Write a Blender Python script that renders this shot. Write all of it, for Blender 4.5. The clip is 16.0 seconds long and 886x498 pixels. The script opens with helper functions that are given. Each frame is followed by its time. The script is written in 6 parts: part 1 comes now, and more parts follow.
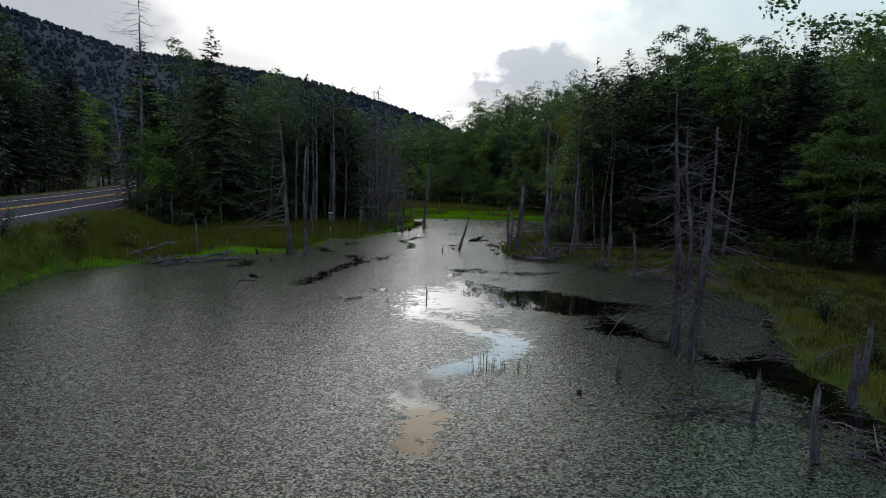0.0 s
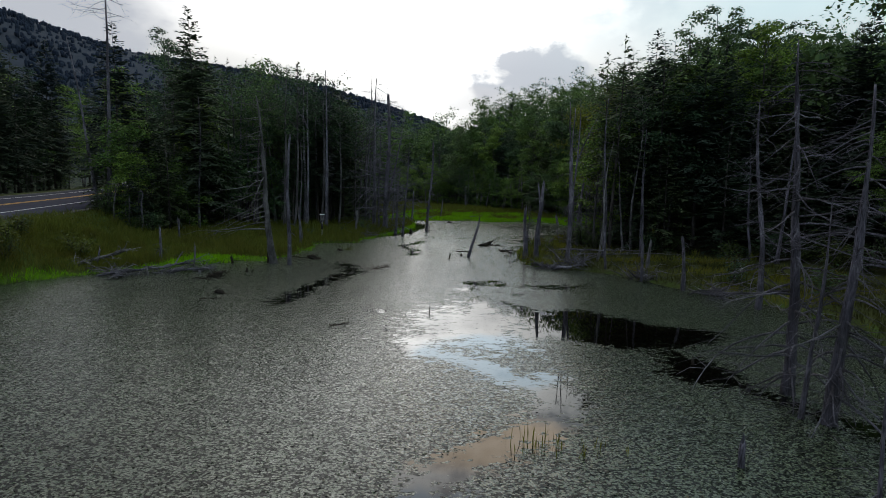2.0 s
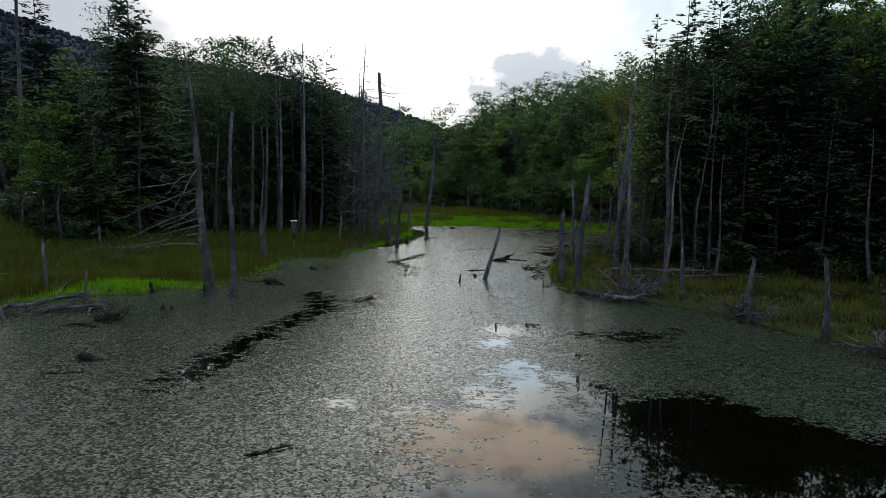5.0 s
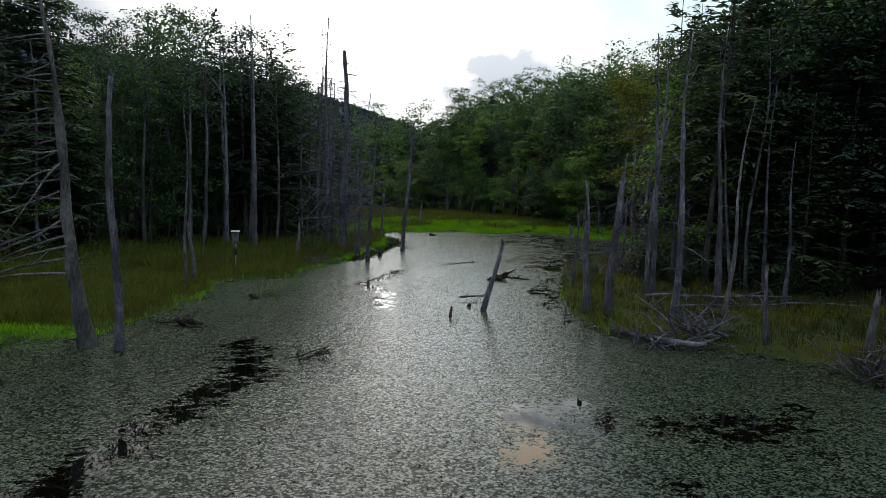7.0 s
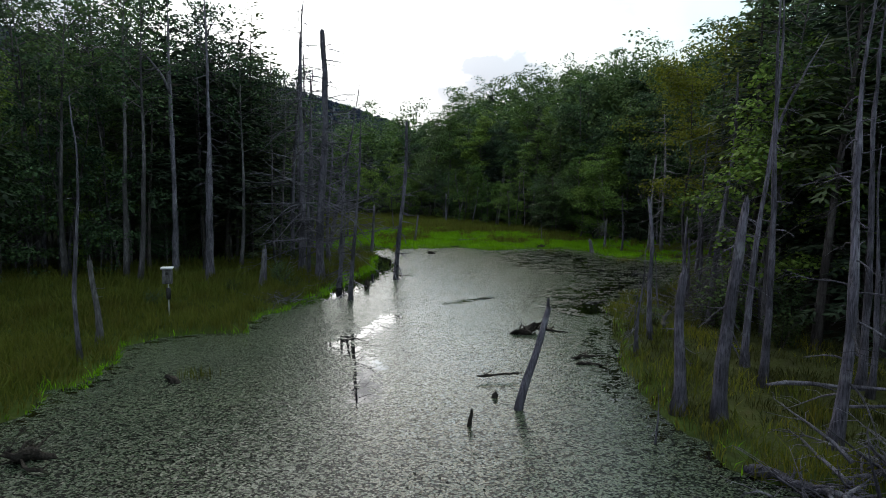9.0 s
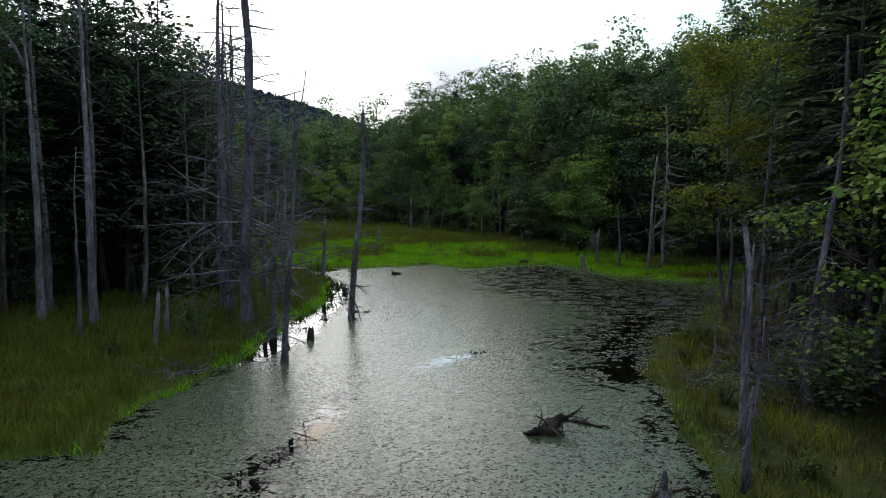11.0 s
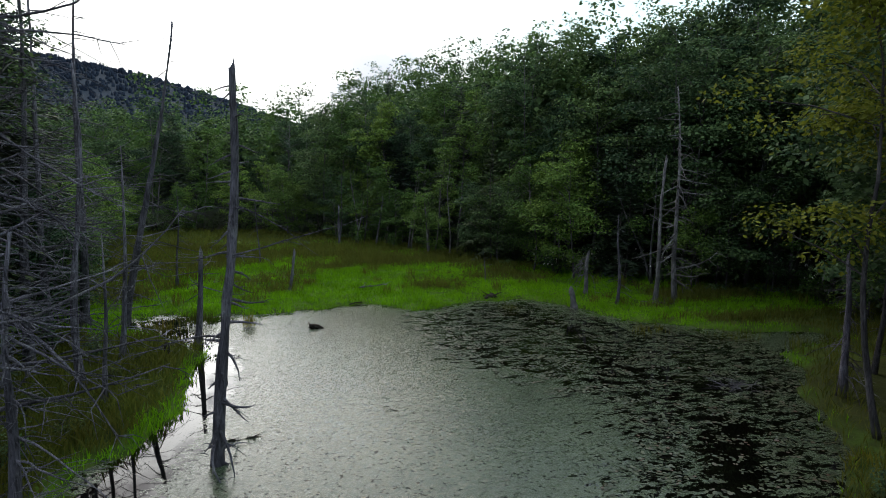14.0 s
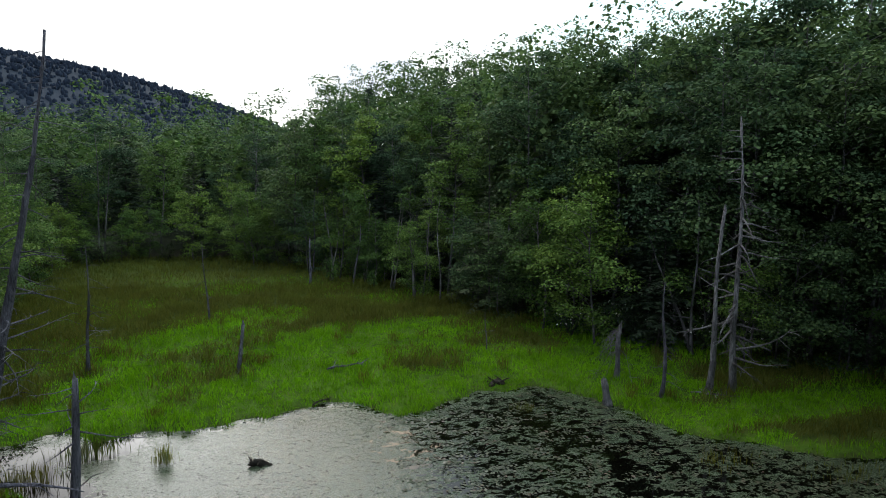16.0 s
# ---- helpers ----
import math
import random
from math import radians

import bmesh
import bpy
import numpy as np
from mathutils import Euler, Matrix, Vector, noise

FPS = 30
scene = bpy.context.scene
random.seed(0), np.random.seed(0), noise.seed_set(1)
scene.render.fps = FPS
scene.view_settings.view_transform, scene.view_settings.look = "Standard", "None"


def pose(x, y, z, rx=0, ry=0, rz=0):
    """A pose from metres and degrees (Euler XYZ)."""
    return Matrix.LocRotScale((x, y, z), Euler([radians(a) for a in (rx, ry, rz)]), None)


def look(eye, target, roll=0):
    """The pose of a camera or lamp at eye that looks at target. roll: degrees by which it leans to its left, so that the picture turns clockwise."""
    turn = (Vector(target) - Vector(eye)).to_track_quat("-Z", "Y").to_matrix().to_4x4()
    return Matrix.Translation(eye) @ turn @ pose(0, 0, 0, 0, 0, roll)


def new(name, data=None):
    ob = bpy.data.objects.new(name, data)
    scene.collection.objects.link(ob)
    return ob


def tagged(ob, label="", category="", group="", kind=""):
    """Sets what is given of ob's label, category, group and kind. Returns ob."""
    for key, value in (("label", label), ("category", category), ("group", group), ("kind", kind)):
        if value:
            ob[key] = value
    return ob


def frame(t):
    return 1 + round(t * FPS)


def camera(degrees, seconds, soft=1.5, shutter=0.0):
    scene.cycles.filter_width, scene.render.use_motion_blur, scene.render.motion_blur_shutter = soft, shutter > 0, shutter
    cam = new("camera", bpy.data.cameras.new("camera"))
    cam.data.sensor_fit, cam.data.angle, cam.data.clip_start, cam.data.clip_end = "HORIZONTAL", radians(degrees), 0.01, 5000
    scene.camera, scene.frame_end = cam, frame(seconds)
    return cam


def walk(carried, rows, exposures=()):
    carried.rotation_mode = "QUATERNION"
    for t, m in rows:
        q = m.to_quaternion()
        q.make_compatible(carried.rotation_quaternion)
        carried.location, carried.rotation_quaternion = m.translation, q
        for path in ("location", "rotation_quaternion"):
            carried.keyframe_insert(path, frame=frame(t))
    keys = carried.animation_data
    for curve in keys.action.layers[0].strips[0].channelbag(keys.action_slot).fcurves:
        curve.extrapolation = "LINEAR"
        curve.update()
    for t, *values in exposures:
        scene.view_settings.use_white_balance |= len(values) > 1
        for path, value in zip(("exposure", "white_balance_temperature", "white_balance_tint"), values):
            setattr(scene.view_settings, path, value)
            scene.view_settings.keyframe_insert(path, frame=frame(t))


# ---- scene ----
cam = camera(72.8, 16.0, soft=0.9)
METRES, EYE, TILT, LEAN, TURN = 57.47, 5.16, 0.0, 0.0, 0.0
ROWS = [
    (0.0, 0.0, 0.0, 0.0, 0.18, -6.66, -1.54),
    (0.5, -0.0022, 0.0243, -0.0017, 0.18, -6.61, -1.53),
    (1.0, -0.004, 0.0488, -0.0035, 0.18, -6.58, -1.5),
    (1.5, -0.0058, 0.074, -0.0051, 0.18, -6.53, -1.5),
    (2.0, -0.0076, 0.1001, -0.0066, 0.18, -6.48, -1.45),
    (2.5, -0.0093, 0.1268, -0.0079, 0.16, -6.42, -1.46),
    (3.0, -0.0108, 0.1545, -0.0087, 0.17, -6.39, -1.45),
    (3.5, -0.0125, 0.183, -0.0098, 0.15, -6.35, -1.46),
    (4.0, -0.0142, 0.2118, -0.0105, 0.13, -6.33, -1.47),
    (6.5, -0.0214, 0.3646, -0.0134, -1.82, -6.16, -1.26),
    (7.0, -0.0223, 0.3966, -0.0134, -2.63, -6.11, -1.21),
    (7.5, -0.0232, 0.429, -0.0122, -3.13, -6.1, -1.18),
    (8.0, -0.0234, 0.462, -0.0092, -3.12, -6.08, -1.15),
    (8.5, -0.0236, 0.495, -0.0046, -3.11, -6.04, -1.12),
    (9.0, -0.0238, 0.5279, -0.0022, -3.12, -6.05, -1.17),
    (11.5, -0.0201, 0.6923, 0.0069, -8.03, -6.04, -0.86),
    (12.0, -0.0179, 0.7249, 0.0081, -9.25, -6.06, -0.89),
    (12.5, -0.0161, 0.7582, 0.0092, -10.41, -6.04, -0.84),
    (13.0, -0.0124, 0.7913, 0.0116, -10.77, -6.04, -0.91),
    (13.5, -0.0093, 0.8249, 0.0127, -13.2, -5.99, -0.85),
    (14.0, -0.0051, 0.8574, 0.0142, -13.29, -6.01, -0.86),
    (14.5, 0.0001, 0.8904, 0.0149, -14.41, -5.99, -0.84),
    (15.0, 0.0054, 0.9232, 0.0194, -14.85, -6.03, -0.85),
    (15.5, 0.0116, 0.9561, 0.0343, -14.98, -6.05, -0.84),
    (16.0, 0.018, 0.9858, 0.054, -14.9, -6.07, -0.87),
]
walk(cam, [(t, pose(0, 0, EYE, TILT, LEAN, TURN) @ pose(METRES * x, METRES * y, METRES * z, 90 + pitch, roll, yaw)) for t, x, y, z, yaw, pitch, roll in ROWS],
     exposures=((0.0, -1.0), (4.0, -0.88), (9.0, -0.48), (12.5, -0.3), (14.0, -0.32), (16.0, -0.08)))

# ---- sky and sun: a bright overcast evening, the sun low behind the clouds up the valley ----
SUN_AZ, SUN_EL = -12.0, 50.0
world = bpy.data.worlds.new("evening_sky")
scene.world = world
world.use_nodes = True
wn, wl = world.node_tree.nodes, world.node_tree.links
wn.clear()


def wnode(kind, **values):
    n = wn.new(kind)
    for key, value in values.items():
        n.inputs[key.replace("_", " ")].default_value = value
    return n


def wmath(op, a, b=None, c=None, clamp=False):
    n = wn.new("ShaderNodeMath")
    n.operation, n.use_clamp = op, clamp
    for i, v in enumerate((a, b, c)):
        if v is None:
            continue
        if isinstance(v, (int, float)):
            n.inputs[i].default_value = v
        else:
            wl.new(v, n.inputs[i])
    return n.outputs[0]


def wmix(fac, a, b):
    n = wn.new("ShaderNodeMix")
    n.data_type = "RGBA"
    for sock, v in ((n.inputs[0], fac), (n.inputs[6], a), (n.inputs[7], b)):
        if isinstance(v, (int, float, tuple)):
            sock.default_value = v
        else:
            wl.new(v, sock)
    return n.outputs[2]


sky = wn.new("ShaderNodeTexSky")
sky.sky_type, sky.sun_disc = "NISHITA", False
sky.sun_elevation, sky.sun_rotation = radians(SUN_EL), radians(SUN_AZ)
sky.air_density, sky.dust_density = 1.0, 3.0
coord = wn.new("ShaderNodeTexCoord")
sep = wn.new("ShaderNodeSeparateXYZ")
wl.new(coord.outputs["Generated"], sep.inputs[0])
dx_, dy_, dz_ = sep.outputs
azim = wmath("MULTIPLY", wmath("ARCTAN2", dx_, dy_), 57.29578)
elev = wmath("MULTIPLY", wmath("ARCSINE", dz_), 57.29578)
clouds = wnode("ShaderNodeTexNoise", Scale=9.0, Detail=8.0, Roughness=0.6)
squash = wn.new("ShaderNodeMapping")
squash.inputs["Scale"].default_value = (1.0, 1.0, 1.7)
wl.new(coord.outputs["Generated"], squash.inputs[0])
wl.new(squash.outputs[0], clouds.inputs["Vector"])
nz = clouds.outputs["Fac"]


def cloud_bank(az, el, wide, high, reach):
    """How far a direction lies inside a cloud bank, with a ragged rim."""
    a = wmath("DIVIDE", wmath("SUBTRACT", azim, az), wide)
    e = wmath("DIVIDE", wmath("SUBTRACT", elev, el), high)
    r = wmath("ADD", wmath("MULTIPLY", a, a), wmath("MULTIPLY", e, e))
    v = wmath("SUBTRACT", wmath("ADD", 1.0, wmath("MULTIPLY", wmath("SUBTRACT", nz, 0.5), reach)), r)
    return wmath("SMOOTH_MIN", wmath("MULTIPLY", v, 1.7, clamp=True), 1.0, 0.2)


# a white veil low over the valley; higher up it breaks into bright clouds with blue between them
high = wmath("MULTIPLY", wmath("SUBTRACT", elev, 10.0), 0.11, clamp=True)
broken = wmath("MULTIPLY", wmath("SUBTRACT", nz, 0.40), 8.0, clamp=True)
veil = wmath("ADD", wmath("MULTIPLY", wmath("SUBTRACT", 1.0, high), 0.97), wmath("MULTIPLY", high, wmath("ADD", wmath("MULTIPLY", broken, 0.75), 0.2)))
glow = wn.new("ShaderNodeVectorMath")
glow.operation = "DOT_PRODUCT"
wl.new(coord.outputs["Generated"], glow.inputs[0])
glow.inputs[1].default_value = Vector((-0.068, 0.968, 0.250)).normalized()
towards = wmath("MAXIMUM", glow.outputs["Value"], 0.0)
low_light = wmath("ADD", wmath("ADD", wmath("MULTIPLY", wmath("POWER", towards, 1.5), 0.95), 0.9), wmath("MULTIPLY", wmath("POWER", towards, 150.0), 6.0))
high_light = wmath("ADD", wmath("MULTIPLY", wmath("POWER", towards, 22.0), 7.5), 1.1)
white = wn.new("ShaderNodeVectorMath")
white.operation = "SCALE"
away = wmath("MULTIPLY", wmath("SUBTRACT", 0.7, glow.outputs["Value"]), 1.0, clamp=True)
wl.new(wmix(away, wmix(high, (0.975, 0.975, 0.955, 1), (0.965, 0.97, 0.955, 1)), (1.40, 1.60, 1.98, 1)), white.inputs[0])
wl.new(wmath("ADD", wmath("MULTIPLY", low_light, wmath("SUBTRACT", 1.0, high)), wmath("MULTIPLY", high_light, high)), white.inputs["Scale"])
blue = wn.new("ShaderNodeVectorMath")
blue.operation = "SCALE"
wl.new(sky.outputs[0], blue.inputs[0])
blue.inputs["Scale"].default_value = 0.15
heaven = wmix(veil, blue.outputs[0], white.outputs[0])
heaven = wmix(wmath("MULTIPLY", cloud_bank(8.4, 9.6, 5.6, 2.9, 5.0), 0.9), heaven, (0.98, 1.06, 1.20, 1))
heaven = wmix(wmath("MULTIPLY", cloud_bank(-1.0, 7.6, 9.0, 1.3, 2.0), 0.6), heaven, (1.30, 1.32, 1.38, 1))
heaven = wmix(wmath("MULTIPLY", cloud_bank(-31.0, 12.0, 8.0, 3.5, 2.2), 0.8), heaven, (0.85, 0.92, 1.06, 1))
# open sky to the right and a clear gap above the veil, with a sunlit peach cloud over it
clear = wmath("MULTIPLY", wmath("MULTIPLY", wmath("SUBTRACT", azim, 6.0), 0.05, clamp=True), wmath("MULTIPLY", wmath("SUBTRACT", elev, 7.0), 0.14, clamp=True))
heaven = wmix(wmath("MULTIPLY", clear, 0.85), heaven, (1.30, 1.66, 1.76, 1))
heaven = wmix(wmath("MULTIPLY", cloud_bank(4.5, 17.0, 8.5, 2.6, 2.4), 0.7), heaven, (3.7, 4.9, 5.8, 1))
heaven = wmix(wmath("MULTIPLY", cloud_bank(4.0, 24.0, 13.0, 3.2, 2.2), 0.75), heaven, (5.0, 4.0, 2.9, 1))
heaven = wmix(wmath("MULTIPLY", cloud_bank(3.0, 31.0, 14.0, 3.0, 2.2), 0.6), heaven, (2.0, 2.8, 3.7, 1))
back = wn.new("ShaderNodeBackground")
wl.new(heaven, back.inputs["Color"])
back.inputs["Strength"].default_value = 1.0
wout = wn.new("ShaderNodeOutputWorld")
wl.new(back.outputs[0], wout.inputs[0])

sun = new("sun", bpy.data.lights.new("sun", "SUN"))
sun.data.energy, sun.data.angle, sun.data.color = 1.0, radians(25), (1.0, 0.95, 0.87)
sun.matrix_world = look((0, 0, 0), (-math.sin(radians(SUN_AZ)) * math.cos(radians(SUN_EL)), -math.cos(radians(SUN_AZ)) * math.cos(radians(SUN_EL)), -math.sin(radians(SUN_EL))))

# ---- materials ----


class Mat:
    """A node material with short calls for its nodes."""

    def __init__(self, name, rough=0.8, spec=0.3):
        self.m = bpy.data.materials.new(name)
        self.m.use_nodes = True
        self.n, self.l = self.m.node_tree.nodes, self.m.node_tree.links
        self.b = self.n["Principled BSDF"]
        self.b.inputs["Roughness"].default_value = rough
        self.b.inputs["Specular IOR Level"].default_value = spec
        self.co = self.n.new("ShaderNodeTexCoord").outputs["Object"]

    def put(self, sock, v):
        if isinstance(v, (int, float, tuple)):
            sock.default_value = v
        else:
            self.l.new(v, sock)

    def noise(self, scale, detail=4, stretch=None, rough=0.55, vector=None):
        n = self.n.new("ShaderNodeTexNoise")
        n.inputs["Scale"].default_value, n.inputs["Detail"].default_value, n.inputs["Roughness"].default_value = scale, detail, rough
        v = vector or self.co
        if stretch:
            k = self.n.new("ShaderNodeMapping")
            k.inputs["Scale"].default_value = stretch
            self.l.new(v, k.inputs[0])
            v = k.outputs[0]
        self.l.new(v, n.inputs["Vector"])
        return n.outputs["Fac"]

    def voronoi(self, scale, feature="F1", out="Distance", stretch=None):
        n = self.n.new("ShaderNodeTexVoronoi")
        n.feature = feature
        n.inputs["Scale"].default_value = scale
        v = self.co
        if stretch:
            k = self.n.new("ShaderNodeMapping")
            k.inputs["Scale"].default_value = stretch
            self.l.new(v, k.inputs[0])
            v = k.outputs[0]
        self.l.new(v, n.inputs["Vector"])
        return n.outputs[out]

    def ramp(self, fac, *stops):
        n = self.n.new("ShaderNodeValToRGB")
        e = n.color_ramp.elements
        while len(e) < len(stops):
            e.new(0.5)
        for i, (p, c) in enumerate(stops):
            e[i].position, e[i].color = p, (*c, 1) if isinstance(c, tuple) else (c, c, c, 1)
        self.put(n.inputs[0], fac)
        return n.outputs[0]

    def mix(self, fac, a, b, blend="MIX"):
        n = self.n.new("ShaderNodeMix")
        n.data_type, n.blend_type = "RGBA", blend
        self.put(n.inputs[0], fac)
        self.put(n.inputs[6], (*a, 1) if isinstance(a, tuple) else a)
        self.put(n.inputs[7], (*b, 1) if isinstance(b, tuple) else b)
        return n.outputs[2]

    def math(self, op, a, b=None, clamp=False):
        n = self.n.new("ShaderNodeMath")
        n.operation, n.use_clamp = op, clamp
        self.put(n.inputs[0], a)
        if b is not None:
            self.put(n.inputs[1], b)
        return n.outputs[0]

    def attr(self, name):
        n = self.n.new("ShaderNodeAttribute")
        n.attribute_name = name
        return n.outputs["Fac"]

    def island(self):
        return self.n.new("ShaderNodeNewGeometry").outputs["Random Per Island"]

    def each(self):
        return self.n.new("ShaderNodeObjectInfo").outputs["Random"]

    def bump(self, height, strength=0.5, distance=0.02):
        n = self.n.new("ShaderNodeBump")
        n.inputs["Strength"].default_value, n.inputs["Distance"].default_value = strength, distance
        self.put(n.inputs["Height"], height)
        self.l.new(n.outputs[0], self.b.inputs["Normal"])
        return n.outputs[0]

    def colour(self, c):
        self.put(self.b.inputs["Base Color"], c)
        return self.m


def leaf_mat(name, dark, light, through_light=0.3, rough=0.6, spec=0.10, dry=(0.7, 0.7, 0.7)):
    """Leaves: a tone for each leaf, a tone for each tree, light that shines through."""
    k = Mat(name, rough, spec)
    c = k.ramp(k.island(), (0.0, dark), (1.0, light))
    tone = k.ramp(k.each(), (0.0, (0.58, 0.64, 0.72)), (0.5, (1.0, 1.0, 1.0)), (1.0, (1.45, 1.3, 1.0)))
    c = k.mix(1.0, c, tone, "MULTIPLY")
    patch = k.ramp(k.noise(0.6, 2), (0.3, dry), (0.7, (1.2, 1.2, 1.2)))
    c = k.mix(1.0, c, patch, "MULTIPLY")
    k.colour(c)
    tr = k.n.new("ShaderNodeBsdfTranslucent")
    k.l.new(c, tr.inputs["Color"])
    mx = k.n.new("ShaderNodeMixShader")
    mx.inputs[0].default_value = through_light
    k.l.new(k.b.outputs[0], mx.inputs[1])
    k.l.new(tr.outputs[0], mx.inputs[2])
    k.l.new(mx.outputs[0], k.n["Material Output"].inputs[0])
    return k.m


def wood_mat(name, dark, light, lichen=(0.30, 0.32, 0.26), scale=9.0):
    """Weathered wood or bark, streaked along the trunk, with pale blotches."""
    k = Mat(name, 0.85, 0.2)
    streak = k.noise(scale, 6, (3.0, 3.0, 0.35), 0.65)
    c = k.ramp(streak, (0.28, dark), (0.72, light))
    blotch = k.ramp(k.noise(2.3, 4), (0.55, 0.0), (0.70, 1.0))
    c = k.mix(k.math("MULTIPLY", blotch, 0.7), c, lichen)
    scar = k.ramp(k.noise(1.1, 5, (1.0, 1.0, 0.5)), (0.42, 0.45), (0.56, 1.0))
    c = k.mix(1.0, c, scar, "MULTIPLY")
    tone = k.ramp(k.each(), (0.0, 0.72), (1.0, 1.2))
    c = k.mix(1.0, c, tone, "MULTIPLY")
    crack = k.ramp(k.noise(26.0, 4, (2.2, 2.2, 0.22), 0.6), (0.36, 0.5), (0.50, 1.0))
    c = k.mix(1.0, c, crack, "MULTIPLY")
    k.bump(k.math("ADD", streak, crack), 0.9, 0.04)
    return k.colour(c)


M_DEAD = wood_mat("weathered_dead_wood", (0.062, 0.059, 0.076), (0.255, 0.243, 0.292), (0.31, 0.31, 0.33))
M_PALE = wood_mat("bleached_dead_wood", (0.085, 0.082, 0.086), (0.29, 0.282, 0.285), (0.32, 0.32, 0.31))
M_WET = wood_mat("wet_rotten_wood", (0.018, 0.015, 0.012), (0.075, 0.062, 0.05), (0.05, 0.06, 0.03))
M_BARK = wood_mat("conifer_bark", (0.045, 0.038, 0.036), (0.14, 0.125, 0.12), (0.16, 0.17, 0.14))
M_GREYBARK = wood_mat("grey_smooth_bark", (0.06, 0.056, 0.062), (0.22, 0.21, 0.22), (0.27, 0.27, 0.26))
M_NEEDLE = leaf_mat("spruce_needles", (0.018, 0.031, 0.023), (0.060, 0.086, 0.060), 0.22)
M_HEMLOCK = leaf_mat("hemlock_needles", (0.020, 0.035, 0.022), (0.070, 0.100, 0.056), 0.25)
M_LEAF = leaf_mat("broad_leaves", (0.050, 0.112, 0.024), (0.165, 0.265, 0.060))
M_LEAFDK = leaf_mat("dark_broad_leaves", (0.026, 0.060, 0.029), (0.096, 0.162, 0.070))
M_LEAFYL = leaf_mat("yellow_green_leaves", (0.11, 0.14, 0.014), (0.30, 0.31, 0.04), 0.45)
M_SHRUB = leaf_mat("shrub_leaves", (0.020, 0.040, 0.010), (0.075, 0.105, 0.028))
M_SEDGE = leaf_mat("bright_sedge", (0.074, 0.200, 0.004), (0.135, 0.320, 0.009), 0.45)
M_GRASS = leaf_mat("olive_meadow_grass", (0.062, 0.086, 0.011), (0.122, 0.140, 0.026), 0.4, dry=(0.95, 0.78, 0.85))
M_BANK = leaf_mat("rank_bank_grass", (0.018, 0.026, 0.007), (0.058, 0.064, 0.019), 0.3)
# crowns of the far ridge: the blue of haze is put into their colour
M_FARWOOD = leaf_mat("haze_blue_distant_woods", (0.020, 0.028, 0.044), (0.029, 0.039, 0.058), 0.1, 0.9, 0.02)
M_FLOWER = Mat("white_blossom", 0.6).colour((0.75, 0.74, 0.70, 1))


def ground_material():
    k = Mat("marsh_soil_and_litter", 0.95, 0.1)
    grassy = k.attr("grassy")
    wooded = k.attr("wooded")
    soil = k.ramp(k.noise(3.5, 6), (0.3, (0.012, 0.010, 0.006)), (0.7, (0.040, 0.033, 0.020)))
    turf = k.ramp(k.noise(2.2, 7), (0.30, (0.026, 0.050, 0.006)), (0.55, (0.054, 0.118, 0.008)), (0.75, (0.066, 0.090, 0.014)))
    olive = k.ramp(k.noise(1.4, 6), (0.32, (0.024, 0.038, 0.007)), (0.55, (0.050, 0.072, 0.011)), (0.76, (0.066, 0.060, 0.017)))
    turf = k.mix(k.attr("lush"), olive, turf)
    big = k.ramp(k.noise(0.17, 3), (0.35, 0.75), (0.65, 1.15))
    soil = k.mix(wooded, soil, k.ramp(k.noise(0.25, 5), (0.3, (0.010, 0.018, 0.010)), (0.7, (0.030, 0.042, 0.022))))
    # distant slopes turn bluish: aerial haze painted into the ground colour
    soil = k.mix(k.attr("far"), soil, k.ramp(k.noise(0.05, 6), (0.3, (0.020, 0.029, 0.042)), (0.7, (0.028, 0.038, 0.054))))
    c = k.mix(grassy, soil, k.mix(1.0, turf, big, "MULTIPLY"))
    k.bump(k.noise(9.0, 6), 0.8, 0.08)
    return k.colour(c)


M_GROUND = ground_material()


